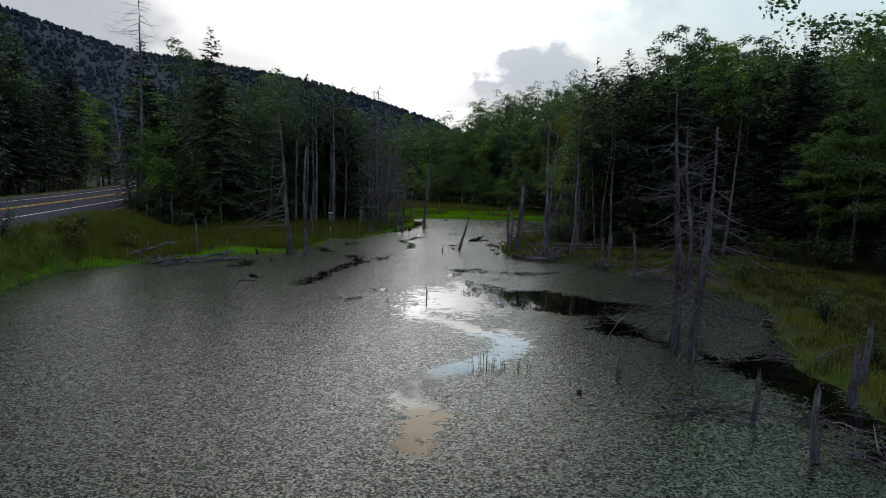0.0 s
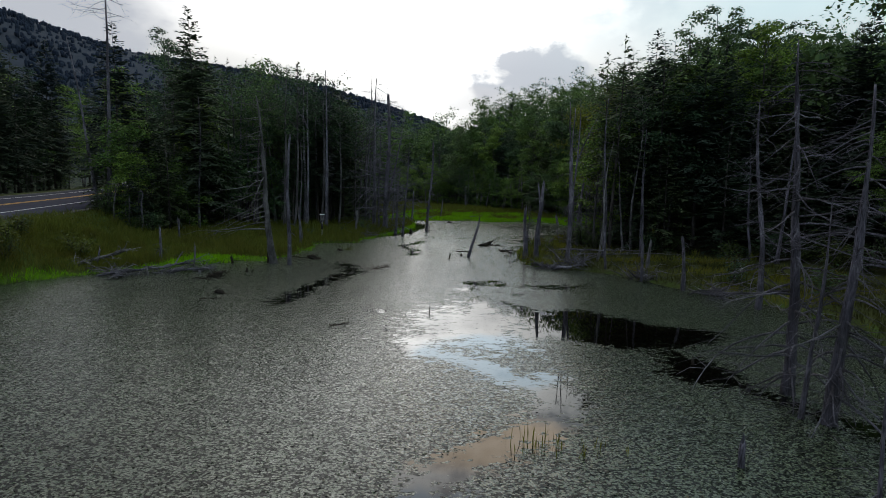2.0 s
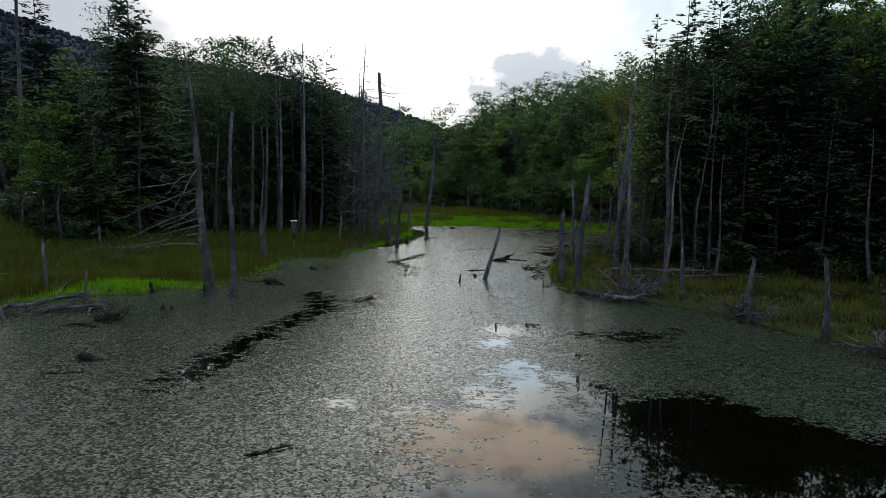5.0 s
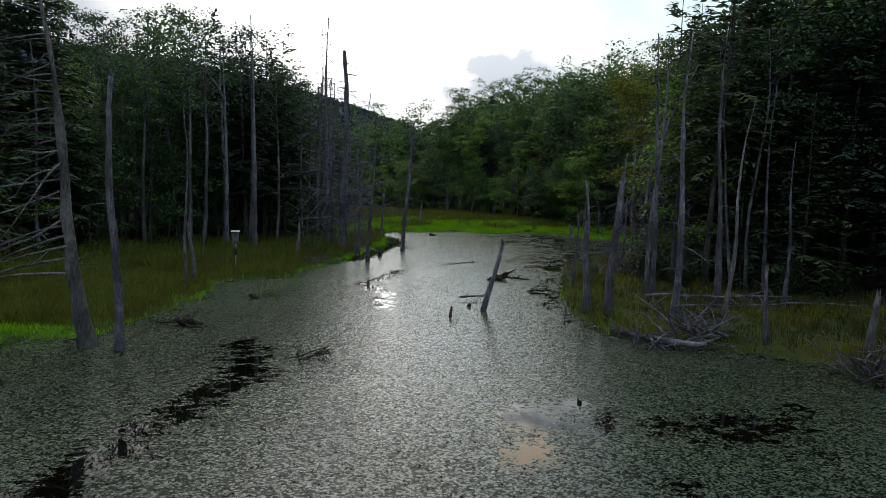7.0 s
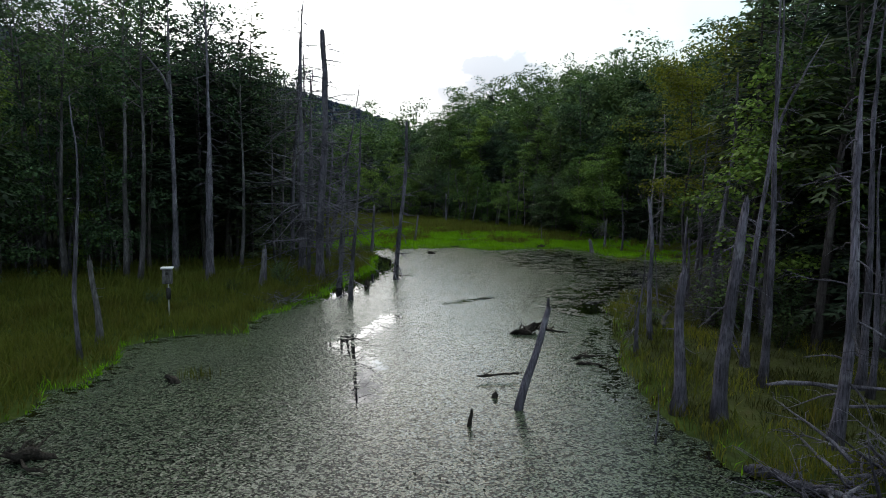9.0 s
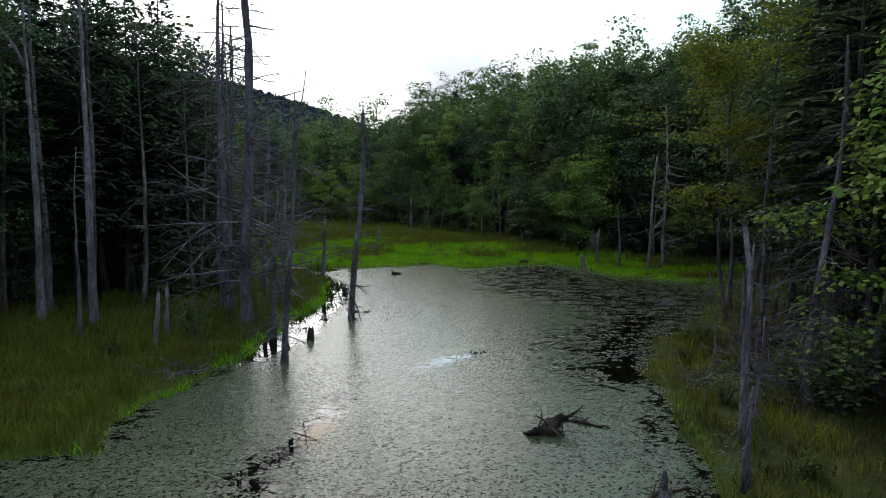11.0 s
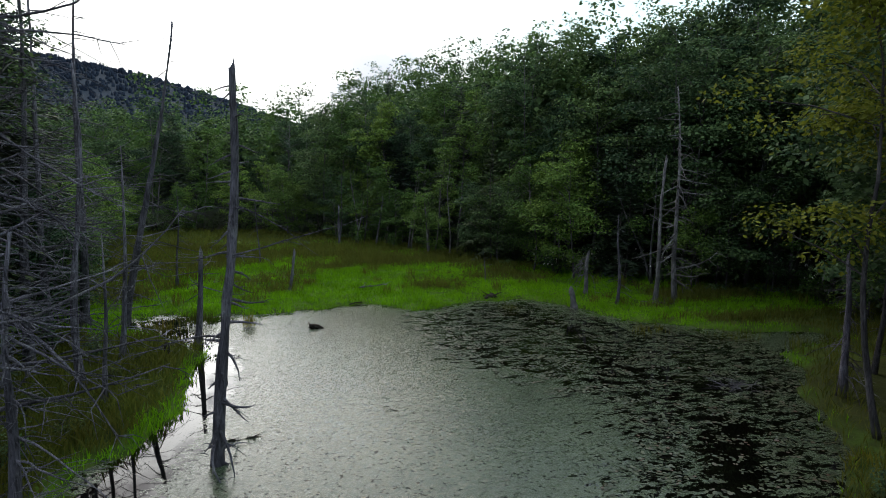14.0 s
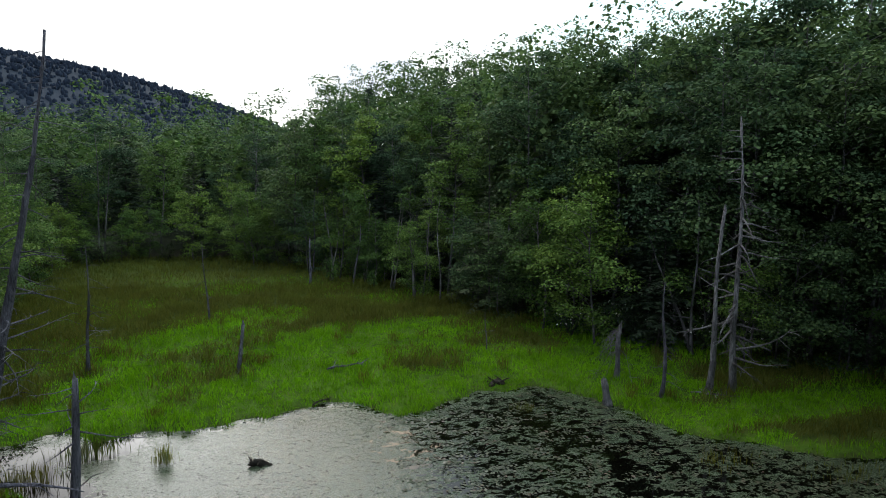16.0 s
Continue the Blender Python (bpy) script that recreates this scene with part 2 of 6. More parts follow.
def water_material():
    """Dark, still water, covered by a mat of small floating leaves where the attribute says so."""
    k = Mat("pond_water_with_leaf_mat", 0.02, 0.5)
    k.b.inputs["IOR"].default_value = 1.36
    murk = k.ramp(k.noise(0.8, 4), (0.3, (0.0010, 0.0010, 0.0008)), (0.7, (0.0026, 0.0022, 0.0014)))
    k.colour(murk)
    k.b.inputs["Specular IOR Level"].default_value = 0.55
    k.bump(k.noise(2.5, 2), 0.02, 0.02)
    mat = k.n.new("ShaderNodeBsdfPrincipled")
    # each cell is one small leaf with its own tone and tilt; between the leaves lies dark wet litter
    span = (0.95, 1.2, 1.0)
    reach = k.voronoi(19.0, "F1", "Distance", span)
    cell = k.n.new("ShaderNodeSeparateColor")
    tilt = k.voronoi(19.0, "F1", "Color", span)
    k.l.new(tilt, cell.inputs[0])
    fine = k.n.new("ShaderNodeSeparateColor")
    k.l.new(k.voronoi(38.0, "F1", "Color", span), fine.inputs[0])
    calm = k.attr("calm")
    clot = k.math("SUBTRACT", k.noise(5.0, 5, (0.85, 1.25, 1.0), 0.65), 0.5)
    drifts = k.math("SUBTRACT", k.noise(0.8, 4, (0.7, 1.3, 1.0), 0.6), 0.5)
    tone = k.math("ADD", k.math("MULTIPLY", cell.outputs[0], 0.6), k.math("MULTIPLY", fine.outputs[1], 0.4))
    shade = k.math("ADD", tone, k.math("ADD", k.math("MULTIPLY", clot, 0.55), k.math("MULTIPLY", drifts, 0.5)))
    vivid = k.math("SUBTRACT", 0.88, k.math("MULTIPLY", calm, 0.55))
    shade = k.math("ADD", 0.52, k.math("MULTIPLY", k.math("SUBTRACT", shade, 0.5), vivid))
    leaf = k.ramp(shade, (0.05, (0.018, 0.026, 0.017)), (0.35, (0.044, 0.062, 0.039)), (0.70, (0.064, 0.082, 0.053)), (1.0, (0.100, 0.114, 0.084)))
    rusty = k.ramp(k.noise(0.9, 5, None, 0.7), (0.56, 0.0), (0.70, 0.45))
    leaf = k.mix(k.math("MULTIPLY", rusty, fine.outputs[0]), leaf, (0.070, 0.048, 0.040))
    wide = k.ramp(k.noise(0.35, 4), (0.3, (0.78, 0.82, 0.80)), (0.7, (1.15, 1.15, 1.05)))
    leaf = k.mix(1.0, leaf, wide, "MULTIPLY")
    # dark gaps: the outer rim of a cell, and whole cells that have sunk
    edge = k.math("SUBTRACT", k.math("ADD", reach, k.math("MULTIPLY", clot, -0.5)), k.math("ADD", 0.54, k.math("MULTIPLY", calm, 0.28)))
    sunk = k.math("SUBTRACT", k.math("SUBTRACT", 0.23, k.math("MULTIPLY", calm, 0.14)), k.math("ADD", cell.outputs[2], k.math("MULTIPLY", clot, 0.5)))
    gap = k.math("MAXIMUM", k.math("MULTIPLY", edge, 9.0, clamp=True), k.math("MULTIPLY", sunk, 14.0, clamp=True))
    leaf = k.mix(gap, leaf, (0.005, 0.007, 0.005))
    k.l.new(leaf, mat.inputs["Base Color"])
    k.put(mat.inputs["Roughness"], k.ramp(fine.outputs[2], (0.0, 0.16), (1.0, 0.34)))
    k.put(mat.inputs["Specular IOR Level"], k.mix(gap, k.ramp(shade, (0.2, 0.30), (0.6, 0.45), (1.0, 0.56)), (0.08, 0.08, 0.08)))
    # the tilt of each leaf
    lean = k.n.new("ShaderNodeVectorMath")
    lean.operation = "MULTIPLY_ADD"
    k.l.new(tilt, lean.inputs[0])
    lean.inputs[1].default_value, lean.inputs[2].default_value = (0.13, 0.13, 0.0), (-0.065, -0.065, 1.0)
    upright = k.n.new("ShaderNodeVectorMath")
    upright.operation = "NORMALIZE"
    k.l.new(lean.outputs[0], upright.inputs[0])
    k.l.new(upright.outputs[0], mat.inputs["Normal"])
    # gaps between the leaves, and the larger stretches of open water
    speck = k.math("SUBTRACT", k.noise(13.0, 4, (1.0, 1.25, 1.0), 0.62), 0.5)
    ragged = k.attr("ragged")
    drift = k.math("SUBTRACT", k.noise(1.9, 8, (0.8, 1.4, 1.0), 0.72), 0.5)
    s = k.math("ADD", k.attr("open_water"), k.math("MULTIPLY", drift, k.math("MULTIPLY", ragged, 3.0)))
    s = k.math("ADD", s, k.math("MULTIPLY", speck, 0.9))
    rim = k.n.new("ShaderNodeRGBToBW")
    k.l.new(k.voronoi(8.5, "F1", "Color", (0.7, 1.25, 1.0)), rim.inputs[0])
    s = k.math("ADD", s, k.math("MULTIPLY", k.math("SUBTRACT", rim.outputs[0], 0.5), 0.75))
    fac = k.math("ADD", k.math("MULTIPLY", s, 16.0), 0.5, clamp=True)
    thick = k.ramp(k.noise(0.5, 3), (0.35, 0.105), (0.65, 0.155))
    hole = k.math("MULTIPLY", k.math("SUBTRACT", speck, k.math("ADD", thick, k.math("MULTIPLY", calm, 0.05))), 14.0, clamp=True)
    fac = k.math("MAXIMUM", fac, hole)
    mx = k.n.new("ShaderNodeMixShader")
    k.l.new(fac, mx.inputs[0])
    k.l.new(mat.outputs[0], mx.inputs[1])
    k.l.new(k.b.outputs[0], mx.inputs[2])
    k.l.new(mx.outputs[0], k.n["Material Output"].inputs[0])
    return k.m


M_WATER = water_material()


def pad_material():
    k = Mat("floating_leaf", 0.45, 0.25)
    c = k.ramp(k.island(), (0.0, (0.006, 0.008, 0.004)), (0.6, (0.020, 0.027, 0.013)), (0.9, (0.05, 0.06, 0.034)), (1.0, (0.06, 0.05, 0.028)))
    return k.colour(c)


M_PAD = pad_material()


def shield_material():
    k = Mat("water_shield_leaf", 0.35, 0.5)
    c = k.ramp(k.island(), (0.0, (0.02, 0.026, 0.013)), (0.6, (0.045, 0.058, 0.03)), (0.88, (0.075, 0.085, 0.05)), (1.0, (0.085, 0.045, 0.035)))
    return k.colour(c)


M_SHIELD = shield_material()


def asphalt_material():
    k = Mat("worn_asphalt", 0.92, 0.12)
    c = k.ramp(k.noise(40.0, 4), (0.3, (0.022, 0.024, 0.042)), (0.7, (0.040, 0.042, 0.066)))
    worn = k.ramp(k.noise(0.7, 4, (1, 0.15, 1)), (0.35, 0.85), (0.65, 1.15))
    k.bump(k.noise(60.0, 3), 0.3, 0.01)
    return k.colour(k.mix(1.0, c, worn, "MULTIPLY"))


def paint_material(name, c):
    k = Mat(name, 0.6, 0.3)
    wear = k.ramp(k.noise(6.0, 5), (0.3, 0.7), (0.6, 1.0))
    return k.colour(k.mix(1.0, c, wear, "MULTIPLY"))


M_ASPHALT = asphalt_material()
M_WHITE = paint_material("white_road_paint", (0.75, 0.75, 0.73))
M_YELLOW = paint_material("yellow_road_paint", (0.70, 0.36, 0.03))
M_GRAVEL = paint_material("gravel_shoulder", (0.07, 0.066, 0.062))
M_BOX = wood_mat("grey_cedar_boards", (0.10, 0.10, 0.11), (0.24, 0.23, 0.24))
M_ROOF = paint_material("pale_sheet_roof", (0.72, 0.72, 0.72))
M_GUARD = paint_material("dark_sheet_guard", (0.03, 0.03, 0.03))
M_POLE = paint_material("galvanised_pole", (0.40, 0.40, 0.40))

# ---- geometry helpers ----


class Geo:
    """Vertices and faces gathered for one mesh."""

    def __init__(self):
        self.v, self.f = [], []

    def tube(self, pts, radii, sides=6, cap=True):
        base = len(self.v)
        pts = [Vector(p) for p in pts]
        for i, p in enumerate(pts):
            d = (pts[min(i + 1, len(pts) - 1)] - pts[max(i - 1, 0)])
            d = d.normalized() if d.length > 1e-6 else Vector((0, 0, 1))
            u = d.cross(Vector((0.31, 0.95, 0.07)))
            if u.length < 0.1:
                u = d.cross(Vector((1, 0, 0)))
            u.normalize()
            w = d.cross(u)
            for k in range(sides):
                a = 2 * math.pi * k / sides
                self.v.append(p + (u * math.cos(a) + w * math.sin(a)) * radii[i])
        for i in range(len(pts) - 1):
            for k in range(sides):
                a, b = base + i * sides + k, base + i * sides + (k + 1) % sides
                self.f.append((a, b, b + sides, a + sides))
        if cap:
            self.f.append(tuple(base + (len(pts) - 1) * sides + k for k in range(sides)))
            self.f.append(tuple(base + k for k in reversed(range(sides))))

    def leaf(self, p, along, side):
        """A small pointed leaf: a rhombus."""
        i = len(self.v)
        self.v += [p - along * 0.5, p + side * 0.5, p + along * 0.5, p - side * 0.5]
        self.f.append((i, i + 1, i + 2, i + 3))

    def box(self, lo, hi):
        i = len(self.v)
        for z in (lo[2], hi[2]):
            for x, y in ((lo[0], lo[1]), (hi[0], lo[1]), (hi[0], hi[1]), (lo[0], hi[1])):
                self.v.append(Vector((x, y, z)))
        for q in ((3, 2, 1, 0), (4, 5, 6, 7), (0, 1, 5, 4), (1, 2, 6, 5), (2, 3, 7, 6), (3, 0, 4, 7)):
            self.f.append(tuple(i + k for k in q))

    def mesh(self, name, mat, smooth=True):
        me = bpy.data.meshes.new(name)
        me.from_pydata(self.v, [], self.f)
        me.materials.append(mat)
        if smooth:
            me.polygons.foreach_set("use_smooth", [True] * len(me.polygons))
        me.update()
        return me


def mesh_np(name, verts, faces, mat):
    """A mesh from arrays: faces all with the same number of corners."""
    me = bpy.data.meshes.new(name)
    n, k = faces.shape
    me.vertices.add(len(verts))
    me.vertices.foreach_set("co", np.asarray(verts, dtype=np.float32).ravel())
    me.loops.add(n * k)
    me.loops.foreach_set("vertex_index", faces.astype(np.int32).ravel())
    me.polygons.add(n)
    me.polygons.foreach_set("loop_start", np.arange(0, n * k, k, dtype=np.int32))
    me.polygons.foreach_set("loop_total", np.full(n, k, dtype=np.int32))
    me.materials.append(mat)
    me.update(calc_edges=True)
    return me


def part(name, geo, mat, parent, label="", smooth=True):
    me = geo.mesh(name, mat, smooth) if isinstance(geo, Geo) else geo
    ob = new(name, me)
    ob.parent = parent
    if label:
        tagged(ob, label)
    return ob


def thing(name, m, label, category, group=""):
    ob = new(name)
    ob.empty_display_size = 0.2
    ob.matrix_world = m
    return tagged(ob, label, category, group)


# ---- plan of the place (metres; the water lies at z = 0) ----
BANK_LEFT = [(-9, -14), (-12, 0), (-15, 14), (-18.4, 24.8), (-19.4, 29.5), (-17.9, 32.3), (-16.1, 35), (-13, 38), (-12, 38.9), (-10.3, 39.3),
             (-9.8, 41.4), (-9.4, 43.0), (-9.7, 44.5), (-9.2, 45.2), (-9.7, 48.8), (-8.5, 50.0), (-6.9, 50.3), (-6.8, 52.4), (-6.4, 53.7),
             (-5.7, 55.4), (-5.1, 56.8), (-5.1, 58.5), (-4.5, 59.6), (-4.5, 62.6), (-3.9, 63.5), (-4.0, 64.8), (-3.3, 65.4), (-3.7, 68.7),
             (-3.6, 71.0), (-5.6, 73.6), (-7.2, 74.8), (-7.8, 77.2)]
BANK_FAR = [(-6.3, 77.9), (-4.7, 77.3), (-3.6, 77.8), (-2.2, 77.3), (-1.1, 77.6), (0.2, 78.0), (1.5, 78.7), (2.7, 79.0), (3.8, 78.4), (4.9, 77.4),
            (6.1, 77.3), (7.2, 78.3), (8.5, 78.7), (11, 79), (12.5, 77.8), (13.4, 75.5), (14, 73.8), (16, 72), (18.5, 70.5), (21, 70.2)]
BANK_RIGHT = [(21.0, 68.6), (17.0, 67.6), (15.8, 65.6), (14.3, 63.9), (12.4, 60.7), (10.3, 58.9), (8.5, 57.2), (6.9, 54.2), (6.3, 52.5), (5.8, 50),
              (5.2, 48.6), (4.8, 46), (4.4, 43.8), (4.1, 42.1), (4.9, 40.2), (6.7, 38.9), (8.5, 38.1), (9.6, 36.3), (10.5, 33.8), (12.2, 32.1),
              (13.4, 29.5), (14.2, 26.2), (12.1, 21), (10.9, 19.1), (10.4, 16.5), (10.1, 13.1), (10.4, 8), (11, -4), (9, -14)]
POND = BANK_LEFT + BANK_FAR + BANK_RIGHT
CLEAR_RIGHT = [(24, -40), (23, 10), (24.5, 31), (22.5, 38), (17.5, 43.5), (13, 45.5), (11, 48.5), (11, 52), (13.5, 56), (17, 60), (22, 65), (27, 71.5),
               (26, 77), (20.5, 82), (16.3, 86), (13.5, 92), (9.5, 101.5), (3.5, 112)]
CLEAR_LEFT = [(-5, 121), (-13, 121), (-20, 118), (-17, 100), (-13, 86), (-10.5, 73), (-10.5, 66), (-12.5, 63), (-15, 61), (-18, 61), (-20.5, 57),
              (-21.3, 52), (-23, 49), (-26.5, 51), (-30, 58), (-39, 82), (-52, 120), (-64, 150), (-76, 146), (-62, 100), (-50, 64), (-39, 25),
              (-32, 0), (-24, -40)]
CLEARING = CLEAR_RIGHT + CLEAR_LEFT


def segment_distance(P, pts, closed=False):
    """The distance of the points P (n, 2) from a polyline."""
    best = np.full(len(P), 1e9)
    pts = [np.array(p, dtype=float) for p in pts]
    for a, b in zip(pts, pts[1:] + ([pts[0]] if closed else [])) if closed else zip(pts[:-1], pts[1:]):
        d = b - a
        t = np.clip(((P - a) @ d) / max(d @ d, 1e-9), 0, 1)
        best = np.minimum(best, np.hypot(*(P - a - t[:, None] * d).T))
    return best


def inside(P, poly):
    x, y = P[:, 0], P[:, 1]
    r = np.zeros(len(P), dtype=bool)
    for (x0, y0), (x1, y1) in zip(poly, poly[1:] + poly[:1]):
        c = ((y0 > y) != (y1 > y)) & (x < (x1 - x0) * (y - y0) / ((y1 - y0) or 1e-9) + x0)
        r ^= c
    return r


def signed(P, poly):
    """Positive outside the polygon."""
    if len(P) < 9:
        # few points: all sides at once
        A = np.array(poly, dtype=float)
        D = np.roll(A, -1, axis=0) - A
        W = np.asarray(P, dtype=float)[:, None, :] - A
        t = np.clip((W * D).sum(2) / np.maximum((D * D).sum(1), 1e-9), 0, 1)
        best = np.sqrt(((W - t[:, :, None] * D) ** 2).sum(2)).min(1)
        y0, y1 = A[:, 1], A[:, 1] + D[:, 1]
        py, px = np.asarray(P)[:, 1:2], np.asarray(P)[:, 0:1]
        hit = ((y0 > py) != (y1 > py)) & (px < D[:, 0] * (py - y0) / np.where(D[:, 1] == 0, 1e-9, D[:, 1]) + A[:, 0])
        return np.where(hit.sum(1) % 2 == 1, -1.0, 1.0) * best
    return np.where(inside(P, poly), -1.0, 1.0) * segment_distance(P, poly, True)


def smooth(a, b, v):
    t = np.clip((v - a) / (b - a), 0, 1)
    return t * t * (3 - 2 * t)


def wave(P, scale, seed=0.0):
    """Cheap smooth noise of about -1 to 1."""
    x, y = P[:, 0] / scale + seed, P[:, 1] / scale - seed * 1.7
    return (np.sin(x * 1.3 + 1.7 * np.sin(y * 0.9)) + np.sin(y * 1.7 + 1.3 * np.sin(x * 1.1 + 2)) + 0.6 * np.sin((x + y) * 2.9)) / 2.6


def grain(P, scale, seed=0.0):
    """Irregular noise of about -1 to 1 at a list of places."""
    return np.array([noise.noise((x / scale + seed, y / scale - seed, seed)) for x, y in P.tolist()]) * 1.6


def road_offset(P):
    """Metres to the left of the road's near edge line."""
    bend = 0.0009 * np.maximum(P[:, 1] - 55, 0) ** 2
    return -(P[:, 0] * 0.963 + P[:, 1] * 0.27) - 15.9 - bend


RIDGE_AZ = np.array([-180, -120, -60, -37, -33, -28, -22, -18, -12.5, -8.8, -5.5, -3, -1.4, 1.1, 4, 12, 40, 120, 180.0])
RIDGE_EL = np.array([6, 9, 14, 12.1, 11.2, 10.1, 9.8, 9.5, 8.8, 8.0, 7.1, 6.4, 5.9, 4.8, 3.8, 3, 8, 8, 6.0])


def shore(P):
    """Distance from the wavering water's edge, negative over the water."""
    return signed(P, POND) + 0.35 * wave(P, 0.9) + 0.15 * wave(P, 0.35, 3)


def ground_height(P):
    P = np.asarray(P, dtype=float)
    d = shore(P)
    z = np.where(d < 0, np.maximum(-0.5, 0.35 * d), 0.0)
    z = z + smooth(0, 0.5, d) * 0.12 + smooth(1, 14, d) * 0.35 + smooth(0.3, 2, d) * 0.08 * wave(P, 2.3, 5)
    z = z + smooth(0.2, 1.6, d) * smooth(8, 10, P[:, 0]) * smooth(44, 36, P[:, 1]) * (0.10 * wave(P, 1.1, 7) + 0.10)
    far = np.maximum(signed(P, CLEARING) - 2, 0)
    right = smooth(-8, 14, P[:, 0] - 0.02 * (P[:, 1] - 60)) * smooth(260, 90, P[:, 1] - 2.2 * P[:, 0])
    z = z + np.minimum(far, 230) * (0.035 + 0.225 * right) * smooth(-60, -10, P[:, 0] + 60)
    left = smooth(-50, -75, P[:, 0] + 0.3 * P[:, 1])
    z = z + np.minimum(far, 150) * 0.10 * left
    off = road_offset(P)
    bed = smooth(-8.6, -3.4, off) * smooth(22, 13, off) * smooth(-0.1, 1.6, d)
    z = z * (1 - bed) + 1.93 * bed
    r, az = np.hypot(P[:, 0], P[:, 1] - 25), np.degrees(np.arctan2(P[:, 0], P[:, 1] - 25))
    crest = 900 * np.tan(np.radians(np.interp(az, RIDGE_AZ, RIDGE_EL))) - 5
    z = z + smooth(330, 900, r) * np.maximum(crest - z, 0) * (1 - 0.5 * smooth(950, 1700, r))
    return z


def gz(x, y):
    return float(ground_height([(x, y)])[0])


def stretch(lo, hi, step, reach):
    """Grid lines: even inside, ever wider outside."""
    core = list(np.arange(lo, hi + 1e-6, step))
    out, s, v = [], step, core[-1]
    while v < reach:
        s *= 1.16
        v += s
        out.append(v)
    left, s, v = [], step, core[0]
    while v > -reach:
        s *= 1.16
        v -= s
        left.append(v)
    return np.array(left[::-1] + core + out)


def grid_mesh(name, xs, ys, zfun, mat):
    X, Y = np.meshgrid(xs, ys)
    P = np.column_stack((X.ravel(), Y.ravel()))
    nx, ny = len(xs), len(ys)
    i = (np.arange(ny - 1)[:, None] * nx + np.arange(nx - 1)[None, :]).ravel()
    me = mesh_np(name, np.column_stack((P, zfun(P))), np.column_stack((i, i + 1, i + nx + 1, i + nx)), mat)
    me.polygons.foreach_set("use_smooth", [True] * len(me.polygons))
    return me, P


def put_attr(me, name, values):
    a = me.attributes.new(name, "FLOAT", "POINT")
    a.data.foreach_set("value", np.asarray(values, dtype=np.float32))


def lushness(Q, dp):
    """Where bright sedge grows: in a belt along the water and in drifts across the far meadow."""
    belt = np.where(Q[:, 1] > 73, 6.0 + 9.0 * smooth(-11, -1, Q[:, 0]), np.where(Q[:, 0] > 3, 0.7, np.where(Q[:, 1] > 52, 0.5, np.where(Q[:, 1] > 40, 0.12, np.where(Q[:, 1] > 32, 0.4 + 2.4 * smooth(-16, -13, Q[:, 0]), 0.4)))))
    lush = smooth(1.0, 0.3, dp / belt + 0.5 * grain(Q, 5.0, 1) + 0.3 * grain(Q, 1.6, 6))
    return np.clip(lush + 0.7 * smooth(-0.15, 0.3, grain(Q, 6.0, 9)) * (Q[:, 1] > 76) * smooth(-15, -4, Q[:, 0]) * smooth(116, 96, Q[:, 1]), 0, 1)


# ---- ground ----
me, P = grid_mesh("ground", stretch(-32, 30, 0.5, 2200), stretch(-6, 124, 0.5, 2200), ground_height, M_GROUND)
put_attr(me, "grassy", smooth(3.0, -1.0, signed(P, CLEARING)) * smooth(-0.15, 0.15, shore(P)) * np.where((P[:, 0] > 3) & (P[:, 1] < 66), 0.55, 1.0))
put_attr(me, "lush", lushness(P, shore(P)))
# weight of the painted haze blue, growing with distance
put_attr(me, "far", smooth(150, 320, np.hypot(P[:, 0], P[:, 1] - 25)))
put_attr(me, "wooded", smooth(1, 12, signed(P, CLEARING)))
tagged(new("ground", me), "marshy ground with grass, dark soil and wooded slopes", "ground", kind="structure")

# ---- pond water ----
CHANNEL = [(1.0, 30), (1.1, 27), (0.6, 24.3), (-1.3, 23.4), (-1.0, 22.2), (0.4, 21.4), (1.3, 20.0), (2.4, 18.8), (1.9, 17.5), (0.8, 16.3), (-0.5, 15.0), (-0.8, 13.8), (-0.2, 12.6), (-0.5, 11.2)]
DARK_POOL = [(2.0, 29.5), (3.1, 27.8), (4.7, 28.1), (6.0, 27.0), (7.0, 25.9), (8.8, 25.2), (7.7, 23.7), (5.4, 23.0), (4.4, 23.5), (3.3, 24.2), (2.3, 24.1), (2.5, 26.9)]
RIGHT_POOL = [(6.0, 22.9), (6.6, 22.2), (7.1, 21.4), (7.0, 20.4), (6.5, 19.8), (6.0, 20.1), (5.5, 20.7), (5.8, 22.0)]
RIGHT_BLACK = [(7.9, 18.0), (8.1, 17.2), (8.6, 15.7), (8.9, 14.6), (8.7, 13.4), (8.6, 12.7), (9.3, 12.0), (9.9, 12.6), (9.8, 13.7), (10.2, 15.1), (10.5, 16.8), (10.2, 18.2), (9.4, 17.9), (8.6, 17.4)]
EDGE_POOL = [(8.1, 11.4), (9.2, 11.8), (10.2, 11.5), (10.0, 10.8), (8.5, 10.8)]
RAGGED_POOL = [(3.6, 32.9), (4.3, 33.9), (5.2, 34.2), (6.2, 33.6), (5.8, 32.8), (4.9, 32.3)]
RIGHT_RUN = [(6.5, 20.5), (7.2, 19.2), (7.8, 18.2), (8.5, 17.4), (9.2, 16.7), (9.7, 15.2), (9.7, 13.4), (9.7, 12), (9.4, 11.2)]
LEFT_RUN = [(-6.0, 39.0), (-5.4, 37.6), (-5.0, 36.0), (-5.5, 34.8), (-5.9, 33.4), (-6.0, 32.4), (-6.4, 31.6), (-6.3, 30.6), (-6.5, 29.4), (-6.7, 28.4)]
MID_RUN = [(-2.1, 53), (-2.6, 50.6), (-3.5, 49.0), (-2.5, 47), (-2.4, 44)]
